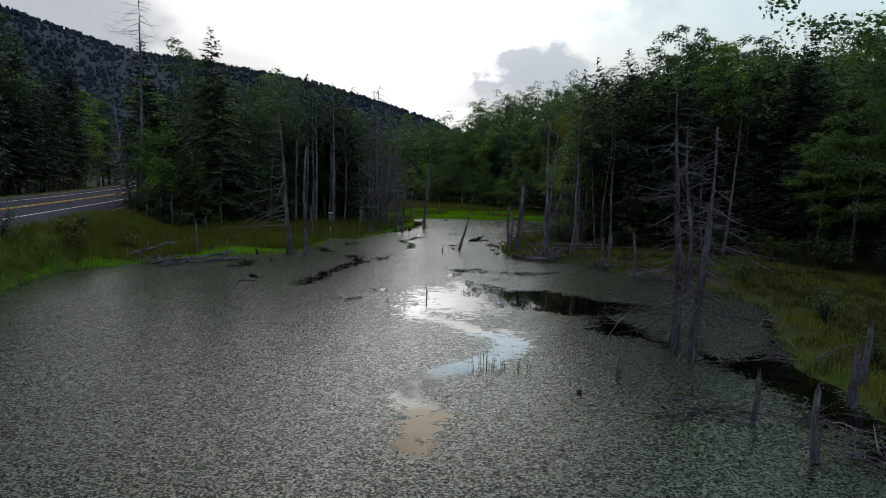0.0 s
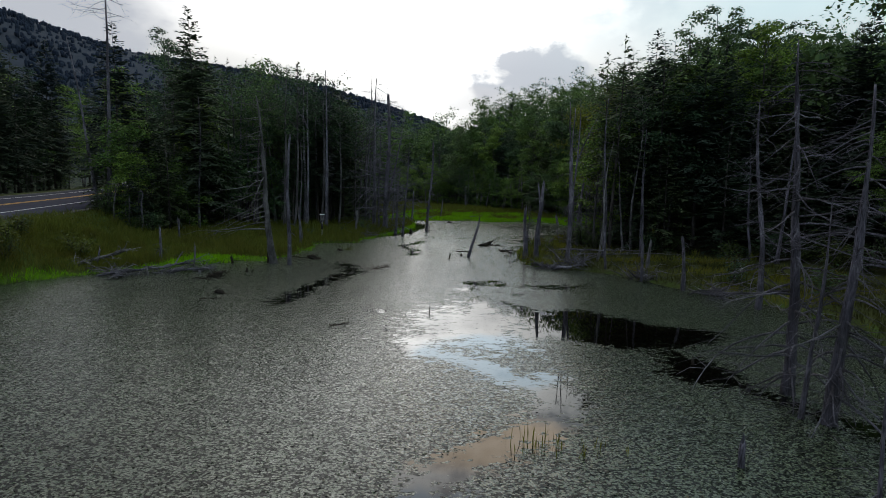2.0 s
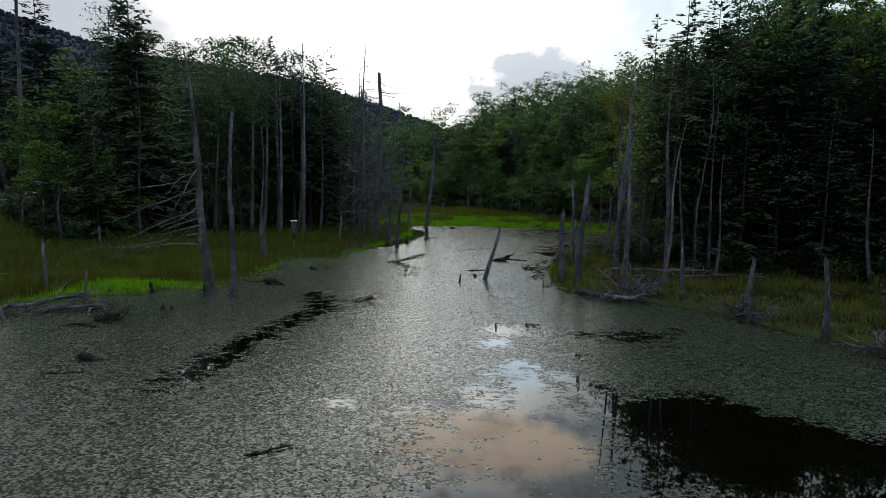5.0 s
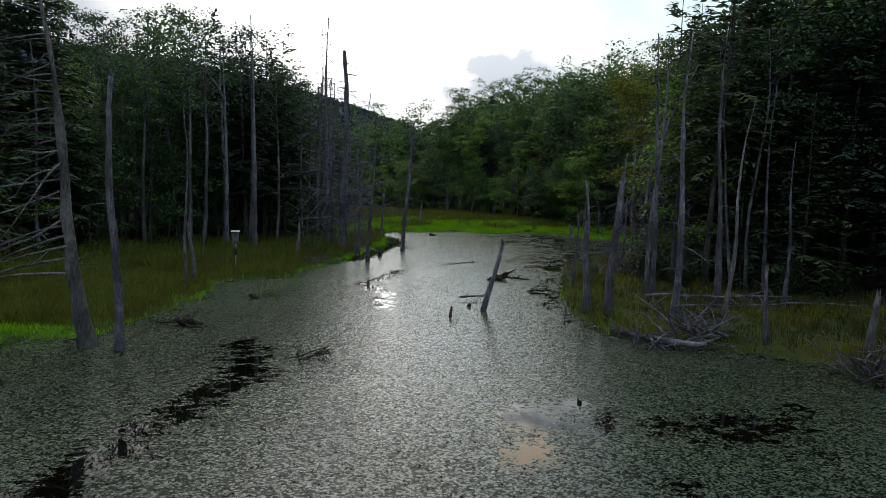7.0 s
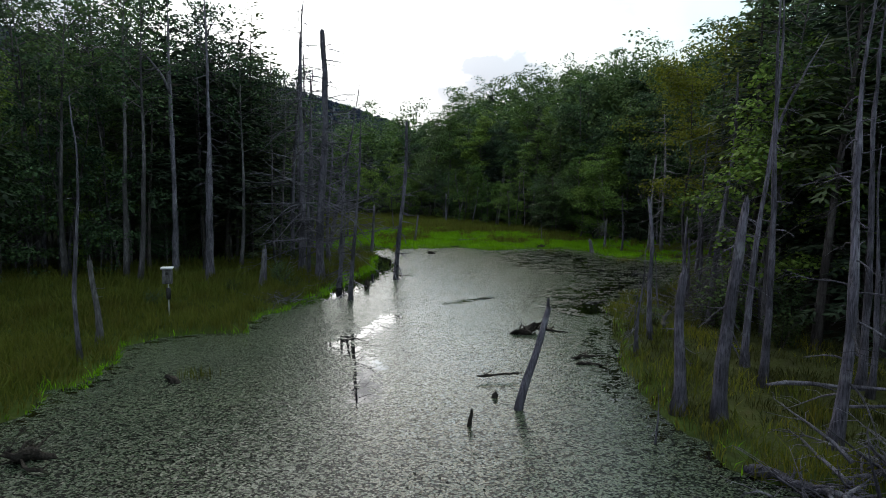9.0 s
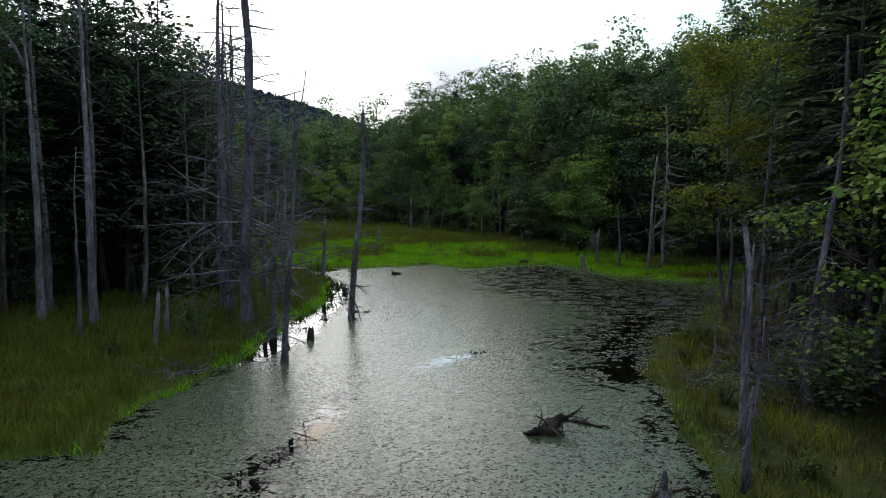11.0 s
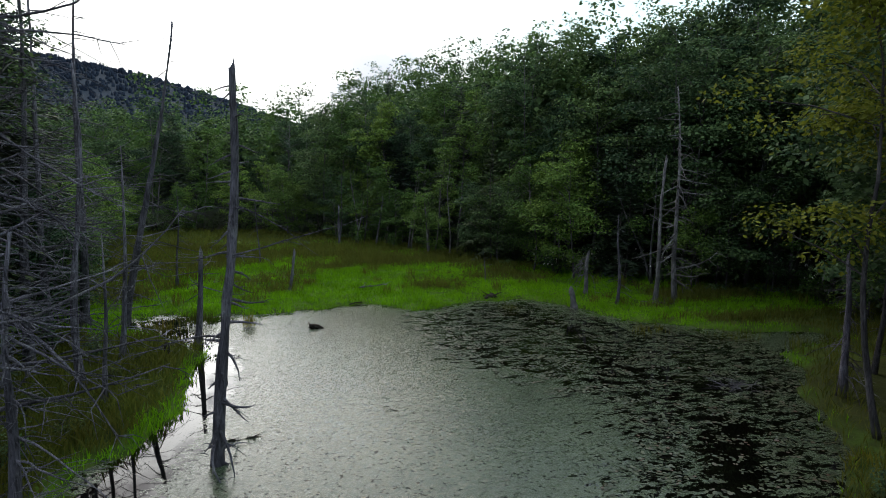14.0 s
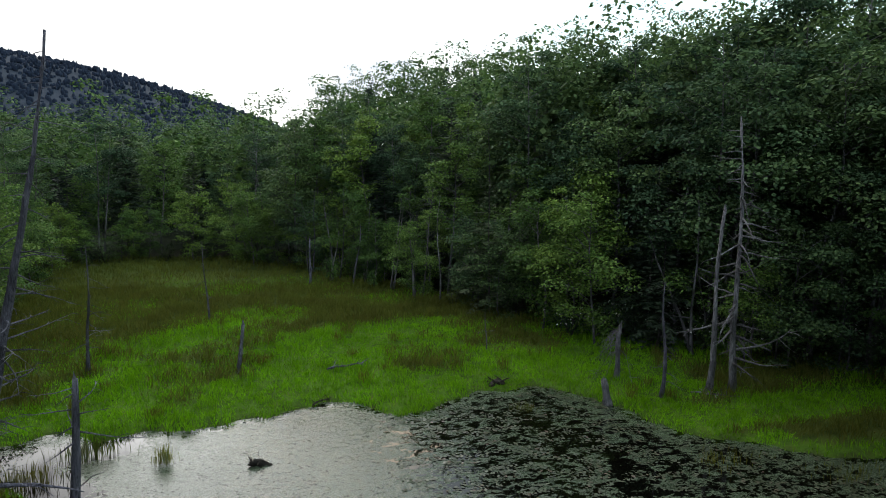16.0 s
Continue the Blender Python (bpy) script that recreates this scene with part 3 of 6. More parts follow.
FAR_RUN = [(0.4, 55.6), (1.2, 56.3), (2.3, 57)]
INLET = [(-5.0, 57.2), (-4.3, 59.2), (-3.7, 62), (-3.4, 64), (-2.9, 67), (-3.2, 70.5), (-4.6, 73.5), (-6.8, 76.2), (-4, 76.6)]
SHIELD_BAND = [(8.8, 76.5), (11.0, 72.9), (10.0, 67.9), (10.6, 65.9), (11.5, 64.9), (14.0, 64.1)]
RIM_POOL = [(10.4, 62.2), (9.0, 60.2), (7.6, 58.2), (6.6, 56.0), (6.0, 54.2)]
PADS = [(4.7, 76), (5, 69), (8.2, 64.6), (7.2, 61), (5.4, 58.9), (5.0, 56.4), (3.9, 55), (5.6, 53.4), (7.4, 54.9), (10.7, 58.7), (14.2, 63.6), (17, 67.4), (17, 70.5), (13.4, 73.8), (11, 78.4), (8.5, 78.2), (6.4, 77)]


def pond_cover(P):
    """Open water in metres inside its rim (negative: under the leaf mat), and how ragged the rim is."""
    s = np.full(len(P), -1.5)
    rag = np.full(len(P), 0.12)

    def take(v, r):
        nonlocal s, rag
        rag = np.where(v > s, r, rag)
        s = np.maximum(s, v)

    take(0.44 - segment_distance(P, CHANNEL), 0.8)
    blob = np.hypot((P[:, 0] - 0.6) / 2.7, (P[:, 1] - 25.4) / 4.2)
    take(0.9 * (1 - blob) - 0.28, 0.9)
    take(np.minimum(-signed(P, DARK_POOL), 0.9) + 0.16, 0.8)
    take(-signed(P, RIGHT_POOL) + 0.12, 0.7)
    take(0.20 - segment_distance(P, RIGHT_RUN), 0.35)
    take(-signed(P, RIGHT_BLACK) + 0.12, 0.55)
    take(-signed(P, EDGE_POOL), 0.35)
    take(0.40 - segment_distance(P, LEFT_RUN), 1.25)
    take(np.minimum(-signed(P, RAGGED_POOL), 0.35) - 0.20, 1.5)
    take(0.30 - segment_distance(P, MID_RUN), 0.4)
    take(0.16 - segment_distance(P, FAR_RUN), 0.25)
    take(0.75 - segment_distance(P, INLET), 0.35)
    for x, y, r in ((2.35, 18.9, 0.6), (1.0, 33.7, 0.6), (0.6, 32.2, 0.45), (1.9, 34.3, 0.45), (2.3, 20.2, 0.4), (3.4, 33.3, 0.25), (2.65, 31.2, 0.22), (6.6, 34.3, 0.25), (-2.9, 27.3, 0.3), (2.1, 33.4, 0.35)):
        take(r - np.hypot(P[:, 0] - x, P[:, 1] - y), 0.35)
    take(np.minimum(-signed(P, PADS) * 0.3, 0.26) - 0.20, 1.45)
    take(0.75 - segment_distance(P, RIM_POOL), 0.7)
    take(0.6 - segment_distance(P, SHIELD_BAND), 1.6)
    take(0.12 - segment_distance(P, [(2.8, 33.8), (4.2, 33.2), (6.0, 33.8)]), 0.6)
    take(0.10 - segment_distance(P, [(6.0, 52), (4.6, 49.4), (4.3, 46.4), (3.6, 44.2)]), 0.5)
    take(0.02 - np.abs(signed(P, POND) + 0.15), 0.75)
    return s, rag


me, P = grid_mesh("pond_water", np.arange(-24, 26.01, 0.3), np.arange(-16, 82.01, 0.3), lambda q: np.zeros(len(q)), M_WATER)
s_open, s_rag = pond_cover(P)
put_attr(me, "open_water", s_open)
put_attr(me, "ragged", s_rag)
put_attr(me, "calm", smooth(36, 58, P[:, 1]))
tagged(new("pond_water", me), "still dark pond covered by a grey-green mat of floating leaves", "water", kind="structure")

# ---- floating leaves ----
rng = np.random.default_rng(7)


def pads(name, P, radius, tilt, label, mat=None):
    n = len(P)
    k = 6
    a = np.arange(k) * 2 * np.pi / k
    turn = rng.uniform(0, 2 * np.pi, n)
    squash_ = rng.uniform(0.6, 1.0, n)
    cx, cy = np.cos(a)[None] * radius[:, None], np.sin(a)[None] * (radius * squash_)[:, None]
    x = cx * np.cos(turn)[:, None] - cy * np.sin(turn)[:, None]
    y = cx * np.sin(turn)[:, None] + cy * np.cos(turn)[:, None]
    tx, ty = rng.normal(0, tilt, n), rng.normal(0, tilt, n)
    z = 0.012 + np.abs(rng.normal(0, 0.006, n))[:, None] + np.maximum(x * tx[:, None] + y * ty[:, None], -0.008)
    V = np.stack((P[:, 0:1] + x, P[:, 1:2] + y, z), axis=2).reshape(-1, 3)
    F = np.arange(n * k).reshape(n, k)
    return tagged(new(name, mesh_np(name, V, F, mat or M_PAD)), label, "floating leaves", kind="stuff")


Q = np.column_stack((rng.uniform(-20, 16, 90000), rng.uniform(6, 78, 90000)))
so, _ = pond_cover(Q)
away = np.abs(Q[:, 0] + 0.5) / (4 + 0.12 * Q[:, 1])
Q = Q[(signed(Q, POND) < -0.2) & (so < 0.05) & (rng.uniform(0, 1, len(Q)) < np.clip(1.25 - 0.5 * away, 0.05, 0.9) * (1 - 0.8 * smooth(34, 48, Q[:, 1])))]
pads("floating_leaf_litter", Q, rng.uniform(0.013, 0.028, len(Q)), 0.2, "small grey-green leaves lying thick on the water")
Q = np.column_stack((rng.uniform(3, 20, 60000), rng.uniform(53, 79, 60000)))
keep = (signed(Q, PADS) + 0.8 * wave(Q, 1.4) < 0.3) & (grain(Q * np.array((0.8, 1.5)), 0.9, 2) + 0.7 * grain(Q * np.array((0.8, 1.4)), 0.3, 4) > 0.12)
Q = Q[keep]
pads("water_shield_pads", Q, rng.uniform(0.025, 0.06, len(Q)), 0.08, "oval water-shield pads on dark open water", M_SHIELD)

# ---- road ----


def road_strip(name, off0, off1, z, mat, label, dashed=False):
    """A ribbon along the road between two offsets."""
    ts = np.linspace(-60, 190, 126)
    g = Geo()
    for t in ts:
        y = t
        bend = 0.0009 * max(y - 55, 0) ** 2
        for off in (off0, off1):
            x = -(15.9 + off + bend + 0.27 * y) / 0.963
            for zz in (z - 0.06, z):
                g.v.append(Vector((x, y, zz)))
    for i in range(len(ts) - 1):
        a = 4 * i
        g.f += [(a + 1, a + 3, a + 7, a + 5), (a, a + 1, a + 5, a + 4), (a + 3, a + 2, a + 6, a + 7)]
    return tagged(new(name, g.mesh(name, mat, False)), label, "road", kind="structure")


road_strip("road_shoulder", -3.5, 11.0, 1.97, M_GRAVEL, "grey gravel shoulder under the asphalt road")
road_strip("road", -3.0, 10.4, 2.0, M_ASPHALT, "two-lane grey asphalt road on a low bank")
road_strip("trim_edge_line_1", 0.0, 0.16, 2.006, M_WHITE, "white painted edge line of the road")
road_strip("trim_edge_line_2", 7.9, 8.06, 2.006, M_WHITE, "white painted edge line of the road")
road_strip("trim_centre_line_1", 3.7, 3.88, 2.006, M_YELLOW, "yellow painted centre line of the road")
road_strip("trim_centre_line_2", 4.1, 4.28, 2.006, M_YELLOW, "yellow painted centre line of the road")

# ---- dead standing trees ----


def bent_path(rnd, base, top, n, wobble):
    """A line with one or two slow bends and a slight crookedness."""
    a, b, c, d = (rnd.uniform(-1, 1) * wobble * 1.6 for _ in range(4))
    pts = []
    for i in range(n + 1):
        t = i / n
        u, v = math.sin(math.pi * t), math.sin(2 * math.pi * t)
        j = wobble * 0.22 if 0 < i < n else 0
        pts.append(base.lerp(top, t) + Vector((a * u + b * v + rnd.uniform(-j, j), c * u + d * v + rnd.uniform(-j, j), 0)))
    return pts


def at_path(pts, t):
    k = min(max(t, 0), 0.9999) * (len(pts) - 1)
    i = int(k)
    return pts[i].lerp(pts[i + 1], k - i)


def limb_geo(rnd, start, az, length, rise, droop, r, twigs):
    """A dead limb with its twigs."""
    g = Geo()
    n = 7
    d = Vector((math.cos(az), math.sin(az), rise)).normalized()
    curl = Vector((rnd.uniform(-0.13, 0.13), rnd.uniform(-0.13, 0.13), rnd.uniform(-0.05, 0.11)))
    pts, p = [start.copy()], start.copy()
    for i in range(n):
        p = p + d * (length / n)
        k = 0.14
        d = (d + curl + Vector((rnd.uniform(-k, k), rnd.uniform(-k, k), rnd.uniform(-k, k) - droop * (2.2 if i < 2 else 0.6)))).normalized()
        pts.append(p.copy())
    g.tube(pts, [max(r * (1 - 0.85 * i / n), 0.005) for i in range(n + 1)], 5)
    for _ in range(twigs):
        t = rnd.uniform(0.2, 1.0)
        q = at_path(pts, t)
        a = az + rnd.choice((-1, 1)) * rnd.uniform(0.3, 1.1)
        e = Vector((math.cos(a), math.sin(a), rnd.uniform(-0.55, 0.35)))
        ln = length * rnd.uniform(0.14, 0.48) * (1.2 - 0.5 * t)
        m = q + e * ln * 0.5 + Vector((rnd.uniform(-.08, .08), rnd.uniform(-.08, .08), rnd.uniform(-0.06, 0.1))) * ln
        g.tube([q, m, q + e * ln + Vector((rnd.uniform(-.12, .12) * ln, rnd.uniform(-.12, .12) * ln, -1.6 * droop * ln))], [max(r * 0.3, 0.007), max(r * 0.2, 0.005), 0.003], 3, False)
    return g


SNAGS = 0


def snag(x, y, h, r, dx=0.0, dy=0.0, limbs=14, reach=1.4, first=0.25, droop=0.06, rise=0.0, lean_az=None, twigs=4, top="spike", mat=None, label="", wobble=0.075, flare=1.5, sides=9, fork=0.0, z=None, group="dead trees", stub=1.0, taper=0.75):
    """A dead standing tree: a tapered, slightly bent trunk with a flared foot, and limbs of its own."""
    global SNAGS
    SNAGS += 1
    rnd = random.Random(1000 + SNAGS * 7)
    mat = mat or M_DEAD
    r *= 0.76 if h > 1.0 else 1.0
    z0 = (max(gz(x, y), -0.35) if z is None else z) - 0.1
    stump = h < 1.0
    kind = "tree_stump" if stump else ("dead_stub" if limbs == 0 else "dead_tree")
    label = label or ("dark rotten stump standing in the pond" if stump else "bare grey dead tree trunk" if limbs == 0 else "bare grey dead conifer with broken branches")
    ob = thing(kind, pose(x, y, z0), label, "stump" if stump else "dead tree", group)
    base, tip = Vector((0, 0, 0)), Vector((dx, dy, h + 0.1))
    n = max(5, int(h * 1.6))
    pts = bent_path(rnd, base, tip, n, wobble * min(1.0, h / 6.0))
    end = 0.16 if top == "spike" else (0.5 if h > 2.5 else 0.74)
    rad = []
    for i in range(n + 1):
        t = i / n
        k = 1 - (1 - end) * t
        foot = 1 + (flare - 1) * math.exp(-t * h / 0.35)
        rad.append(r * k * foot * rnd.uniform(0.93, 1.07))
    g = Geo()
    g.tube(pts, rad, sides)
    if top != "spike":
        # a splintered break: a few slivers above the last ring
        for _ in range(4):
            a = rnd.uniform(0, 6.28)
            o = Vector((math.cos(a), math.sin(a), 0)) * rad[-1] * 0.55
            hh = rnd.uniform(0.05, 0.22) * min(1, h)
            g.tube([pts[-1] + o - Vector((0, 0, 0.05)), pts[-1] + o * 0.9 + Vector((0, 0, hh * 0.5)), pts[-1] + o * 0.8 + Vector((0, 0, hh))], [rad[-1] * 0.45, rad[-1] * 0.3, 0.006], 4, False)
    # a rougher skin
    for i, v in enumerate(g.v):
        w = noise.noise(v * 3.1 + Vector((x, y, 0))) * 0.22 * r
        c = at_path(pts, min(max(v.z / (h + 0.1), 0), 1))
        o = Vector((v.x - c.x, v.y - c.y, 0))
        if o.length > 1e-4:
            v += o.normalized() * w
    part("trunk", g, mat, ob)
    if fork:
        q = at_path(pts, fork)
        part("limb", limb_geo(rnd, q, rnd.uniform(0, 6.28), h * (1 - fork) * 0.8, 2.2, -0.03, r * 0.55, twigs + 3), mat, ob)
    for k in range(limbs):
        t = first + (0.97 - first) * (k + rnd.random()) / max(limbs, 1)
        az = rnd.uniform(0, 2 * math.pi) if lean_az is None else rnd.gauss(radians(lean_az), 0.9)
        ln = reach * rnd.uniform(0.3, 1.35) * (1.15 - taper * t)
        part("limb", limb_geo(rnd, at_path(pts, t), az, ln, rise + rnd.uniform(-0.55, 0.35), droop, max(0.010, r * 0.21 * (1.2 - 0.8 * t)) * stub, twigs), mat, ob)
    return ob


# two branchy conifers standing in the water
snag(7.75, 19.4, 8.4, 0.20, -0.5, 0.0, limbs=64, reach=2.5, first=0.10, droop=0.06, twigs=9, label="tall dead conifer with many fine bare branches in the pond")
snag(7.6, 17.7, 7.2, 0.19, 0.25, 0.0, limbs=60, reach=2.3, first=0.14, droop=0.11, twigs=9, label="leaning dead conifer with drooping bare branches in the pond")
snag(7.2, 18.0, 5.0, 0.09, 0.3, 0.1, limbs=14, reach=1.0, first=0.2, twigs=5)
snag(6.3, 14.4, 2.6, 0.06, -0.1, 0, limbs=10, reach=0.8, first=0.1, twigs=4)
snag(12.2, 29.4, 8.6, 0.18, -0.6, 0, limbs=40, reach=1.9, first=0.08, twigs=7, droop=0.12)
# stumps and posts in the near water
snag(3.45, 14.3, 0.40, 0.075, top="broken", limbs=0, mat=M_WET)
snag(3.58, 14.38, 0.30, 0.05, 0.04, top="broken", limbs=0, mat=M_WET)
snag(4.85, 15.65, 0.78, 0.07, -0.05, top="broken", limbs=0)
snag(7.2, 10.9, 1.75, 0.105, -0.1, top="broken", limbs=2, reach=0.5, label="short grey dead trunk with a twisted top in the pond")
snag(6.9, 12.7, 1.4, 0.08, 0.06, top="broken", limbs=1, reach=0.5, label="short grey broken trunk beside a brush pile in the pond")
snag(5.0, 11.0, 0.32, 0.08, top="broken", limbs=0, mat=M_WET)
snag(6.4, 21.6, 0.5, 0.05, top="broken", limbs=0, mat=M_WET)
snag(8.3, 17.0, 0.4, 0.09, top="broken", limbs=0, mat=M_WET)
snag(9.9, 13.9, 1.3, 0.13, top="broken", limbs=0)
snag(11.0, 15.2, 1.5, 0.12, 0.1, top="broken", limbs=3, reach=0.7)
# left bank
snag(-9.7, 38.6, 9.4, 0.27, -0.95, 0.0, limbs=30, reach=3.3, first=0.24, droop=0.03, rise=-0.1, lean_az=185, twigs=6, mat=M_PALE, label="leaning dead conifer with long bare branches on one side", flare=1.7)
snag(-8.8, 38.2, 7.2, 0.15, 0.05, 0, limbs=16, reach=0.8, first=0.3, twigs=3, top="broken", flare=1.8, label="thin dead trunk with a dark rotten foot at the bank")
snag(-10.15, 38.9, 0.9, 0.07, top="broken", limbs=0, mat=M_WET)
snag(-10.2, 46.7, 7.0, 0.09, 0.0, 0, limbs=5, reach=0.9, first=0.5, twigs=2)
snag(-10.6, 48.5, 2.5, 0.13, -0.2, 0, limbs=3, reach=0.7, first=0.5, top="broken", mat=M_PALE)
snag(-11.2, 60.6, 14.0, 0.20, -0.1, 0, limbs=34, reach=1.3, first=0.25, twigs=3)
snag(-12.9, 60.4, 12.6, 0.20, 0.0, 0, limbs=8, reach=1.0, first=0.5, twigs=2, fork=0.7)
snag(-18.5, 62.9, 7.2, 0.14, 0.4, 0, limbs=14, reach=1.2, first=0.3)
snag(-10.7, 58.3, 6.3, 0.10, 0.2, 0, limbs=12, reach=1.0, first=0.4, twigs=3)
snag(-13.5, 62.2, 13.6, 0.20, -0.1, 0, limbs=12, reach=1.2, first=0.5)
snag(-17.7, 63.3, 10.4, 0.16, 0.2, 0, limbs=6, reach=1.0, first=0.6)
snag(-18.9, 60.0, 11.7, 0.18, 0.3, 0, limbs=26, reach=1.5, first=0.2)
snag(-18.3, 60.4, 9.8, 0.15, 0.2, 0, limbs=18, reach=1.2, first=0.2)
snag(-17.6, 59.8, 6.2, 0.11, 0.6, 0, limbs=14, reach=1.1, first=0.2, fork=0.7)
snag(-19.6, 58.9, 2.5, 0.15, 0.5, 0, limbs=8, reach=0.9, first=0.3, top="broken")
snag(-5.75, 60.1, 12.1, 0.30, 0.1, 0, limbs=92, reach=3.1, first=0.14, taper=0.4, droop=0.03, rise=0.12, twigs=8, top="broken", label="tall grey dead conifer with long bare boughs on the bank")
snag(-7.0, 62.3, 14.6, 0.27, 0.1, 0, limbs=84, reach=2.7, first=0.12, taper=0.45, twigs=8)
snag(-6.4, 61.0, 11.0, 0.13, 0.0, 0.2, limbs=30, reach=1.4, first=0.15, twigs=4)
snag(-8.2, 59.2, 1.7, 0.11, 0, 0, limbs=0, top="broken")
snag(-8.0, 57.3, 1.8, 0.10, 0.15, 0, limbs=1, top="broken", mat=M_PALE)
snag(-3.9, 56.3, 8.6, 0.14, 0.4, -0.05, limbs=56, reach=1.7, first=0.1, twigs=6, flare=1.9, droop=0.09)
snag(-4.75, 59.4, 5.2, 0.15, 0.3, -0.1, limbs=34, reach=2.2, first=0.25, twigs=5, droop=0.08)
ob = snag(-2.1, 62.3, 8.6, 0.175, 0.5, -0.1, limbs=44, reach=1.15, first=0.03, twigs=3, top="broken", label="dead trunk with a snapped top standing in the pond", droop=0.08, stub=1.7, wobble=0.06)
part("limb", limb_geo(random.Random(5), Vector((0.3, 0, 4.9)), -0.5, 3.0, 0.25, 0.07, 0.022, 4), M_DEAD, ob)
part("limb", limb_geo(random.Random(8), Vector((0.2, 0, 3.2)), 2.9, 2.2, 0.1, 0.06, 0.026, 7), M_DEAD, ob)
part("limb", limb_geo(random.Random(9), Vector((0.35, 0, 6.0)), 0.2, 1.8, -0.3, 0.05, 0.022, 6), M_DEAD, ob)
snag(-4.1, 72.6, 3.7, 0.17, 0.25, -0.1, limbs=9, reach=2.4, first=0.55, twigs=4, rise=0.1, top="broken", stub=1.5)
snag(-7.5, 76.4, 12.4, 0.22, 2.3, -0.5, limbs=48, reach=2.1, first=0.08, twigs=4, label="leaning dead conifer with short bare branches in the marsh")
snag(-8.7, 75.4, 13.1, 0.24, 0.2, -0.1, limbs=50, reach=2.9, first=0.25, twigs=6)
snag(-5.3, 66.0, 4.5, 0.1, 0.1, 0, limbs=12, reach=0.9)
snag(-10.2, 35.4, 0.5, 0.07, top="broken", limbs=0, mat=M_WET)
snag(-10.0, 35.5, 0.42, 0.06, 0.05, top="broken", limbs=0, mat=M_WET)
snag(-11.9, 38.3, 0.55, 0.07, -0.1, top="broken", limbs=0, mat=M_WET)
snag(-17.6, 35.2, 0.9, 0.05, 0.2, top="broken", limbs=2, reach=0.4)
snag(-14.2, 33.6, 0.7, 0.05, -0.1, top="broken", limbs=2, reach=0.4, mat=M_PALE)
snag(-8.4, 69.6, 13.0, 0.21, 0.2, 0.1, limbs=62, reach=2.7, first=0.1, droop=0.05, twigs=7, label="tall grey dead conifer hung with bare boughs")
snag(-9.1, 73.2, 12.0, 0.20, -0.2, 0.1, limbs=50, reach=2.5, first=0.1, droop=0.05, twigs=6)
snag(-6.3, 67.5, 9.0, 0.17, 0.1, 0.1, limbs=60, reach=2.3, first=0.08, droop=0.07, twigs=7)
snag(-6.0, 70.3, 7.0, 0.13, 0.2, 0.0, limbs=40, reach=1.8, first=0.1, droop=0.08, twigs=6)
snag(-6.8, 83.7, 5.4, 0.11, 0.1, 0.0, limbs=18, reach=1.1, first=0.2, twigs=4)
# further left, towards the road
snag(-27.6, 53.2, 13.0, 0.20, -2.1, 0, limbs=40, reach=1.5, first=0.05, twigs=4)
snag(-24.5, 49.6, 2.6, 0.08, 0.1, 0, limbs=2, top="broken", mat=M_PALE)
snag(-23.5, 49.8, 2.2, 0.08, 0.0, 0, limbs=2, top="broken", mat=M_PALE)
snag(-22.4, 49.4, 2.8, 0.12, 0.1, 0, limbs=8, reach=0.8, top="broken")
snag(-21.4, 51.6, 6.4, 0.09, -0.2, 0, limbs=6, reach=0.7, mat=M_PALE)
snag(-18.3, 46.1, 1.4, 0.10, 0, 0, limbs=3, reach=0.5, top="broken")
snag(-13.0, 35.7, 1.55, 0.07, 0.1, 0, limbs=2, reach=0.5, top="broken", mat=M_PALE)
snag(-15.5, 37.5, 1.8, 0.09, 0.0, 0, limbs=5, reach=0.6, top="broken")
snag(-19.7, 53.0, 10.3, 0.14, 0.1, 0, limbs=8, reach=0.8, first=0.4)
snag(-29.0, 62.0, 7.0, 0.10, 0.1, 0, limbs=3, mat=M_PALE)
snag(-26.0, 51.6, 18.0, 0.24, 0.3, 0, limbs=26, reach=4.6, first=0.78, twigs=4, droop=0.0, label="very tall bare dead conifer above the woods")
snag(-12.8, 64.5, 12.0, 0.15, -0.3, 0, limbs=10, reach=1.1, first=0.4)
snag(-8.4, 67.0, 15.4, 0.17, 0.4, 0, limbs=26, reach=1.2, first=0.4, twigs=3)
# right bank
snag(4.7, 43.0, 3.1, 0.19, -0.08, 0, wobble=0.05, limbs=4, reach=0.5, top="broken", label="thick broken grey trunk in the bank grass")
snag(5.3, 42.4, 4.7, 0.20, 0.25, 0, wobble=0.06, limbs=18, reach=1.0, first=0.4, twigs=3, top="broken", label="thick broken trunk with a few curling dead branches")
snag(8.1, 46.3, 10.2, 0.14, 0.3, 0, limbs=14, reach=1.1, first=0.35, twigs=3, fork=0.6)
snag(6.9, 41.1, 9.0, 0.16, 0.1, 0, limbs=34, reach=1.2, first=0.12, twigs=5)
snag(9.9, 44.3, 10.0, 0.14, -0.2, 0, limbs=10, reach=1.0, first=0.5)
snag(8.9, 41.8, 7.2, 0.10, 0.6, 0, limbs=8, reach=1.2, first=0.5, mat=M_PALE)
snag(9.7, 43.7, 6.0, 0.11, -0.3, 0, limbs=6, reach=0.8)
snag(13.0, 46.4, 8.2, 0.12, -0.1, 0, limbs=6, reach=1.0, first=0.5)
snag(8.6, 38.8, 2.2, 0.08, -0.15, 0, limbs=1, top="broken", label="thin dead post of a trunk at the water's edge")
snag(9.5, 35.5, 2.1, 0.10, 0, 0, limbs=8, reach=0.7, top="broken")
snag(10.8, 33.4, 2.5, 0.12, -0.2, 0, limbs=12, reach=0.9, top="broken")
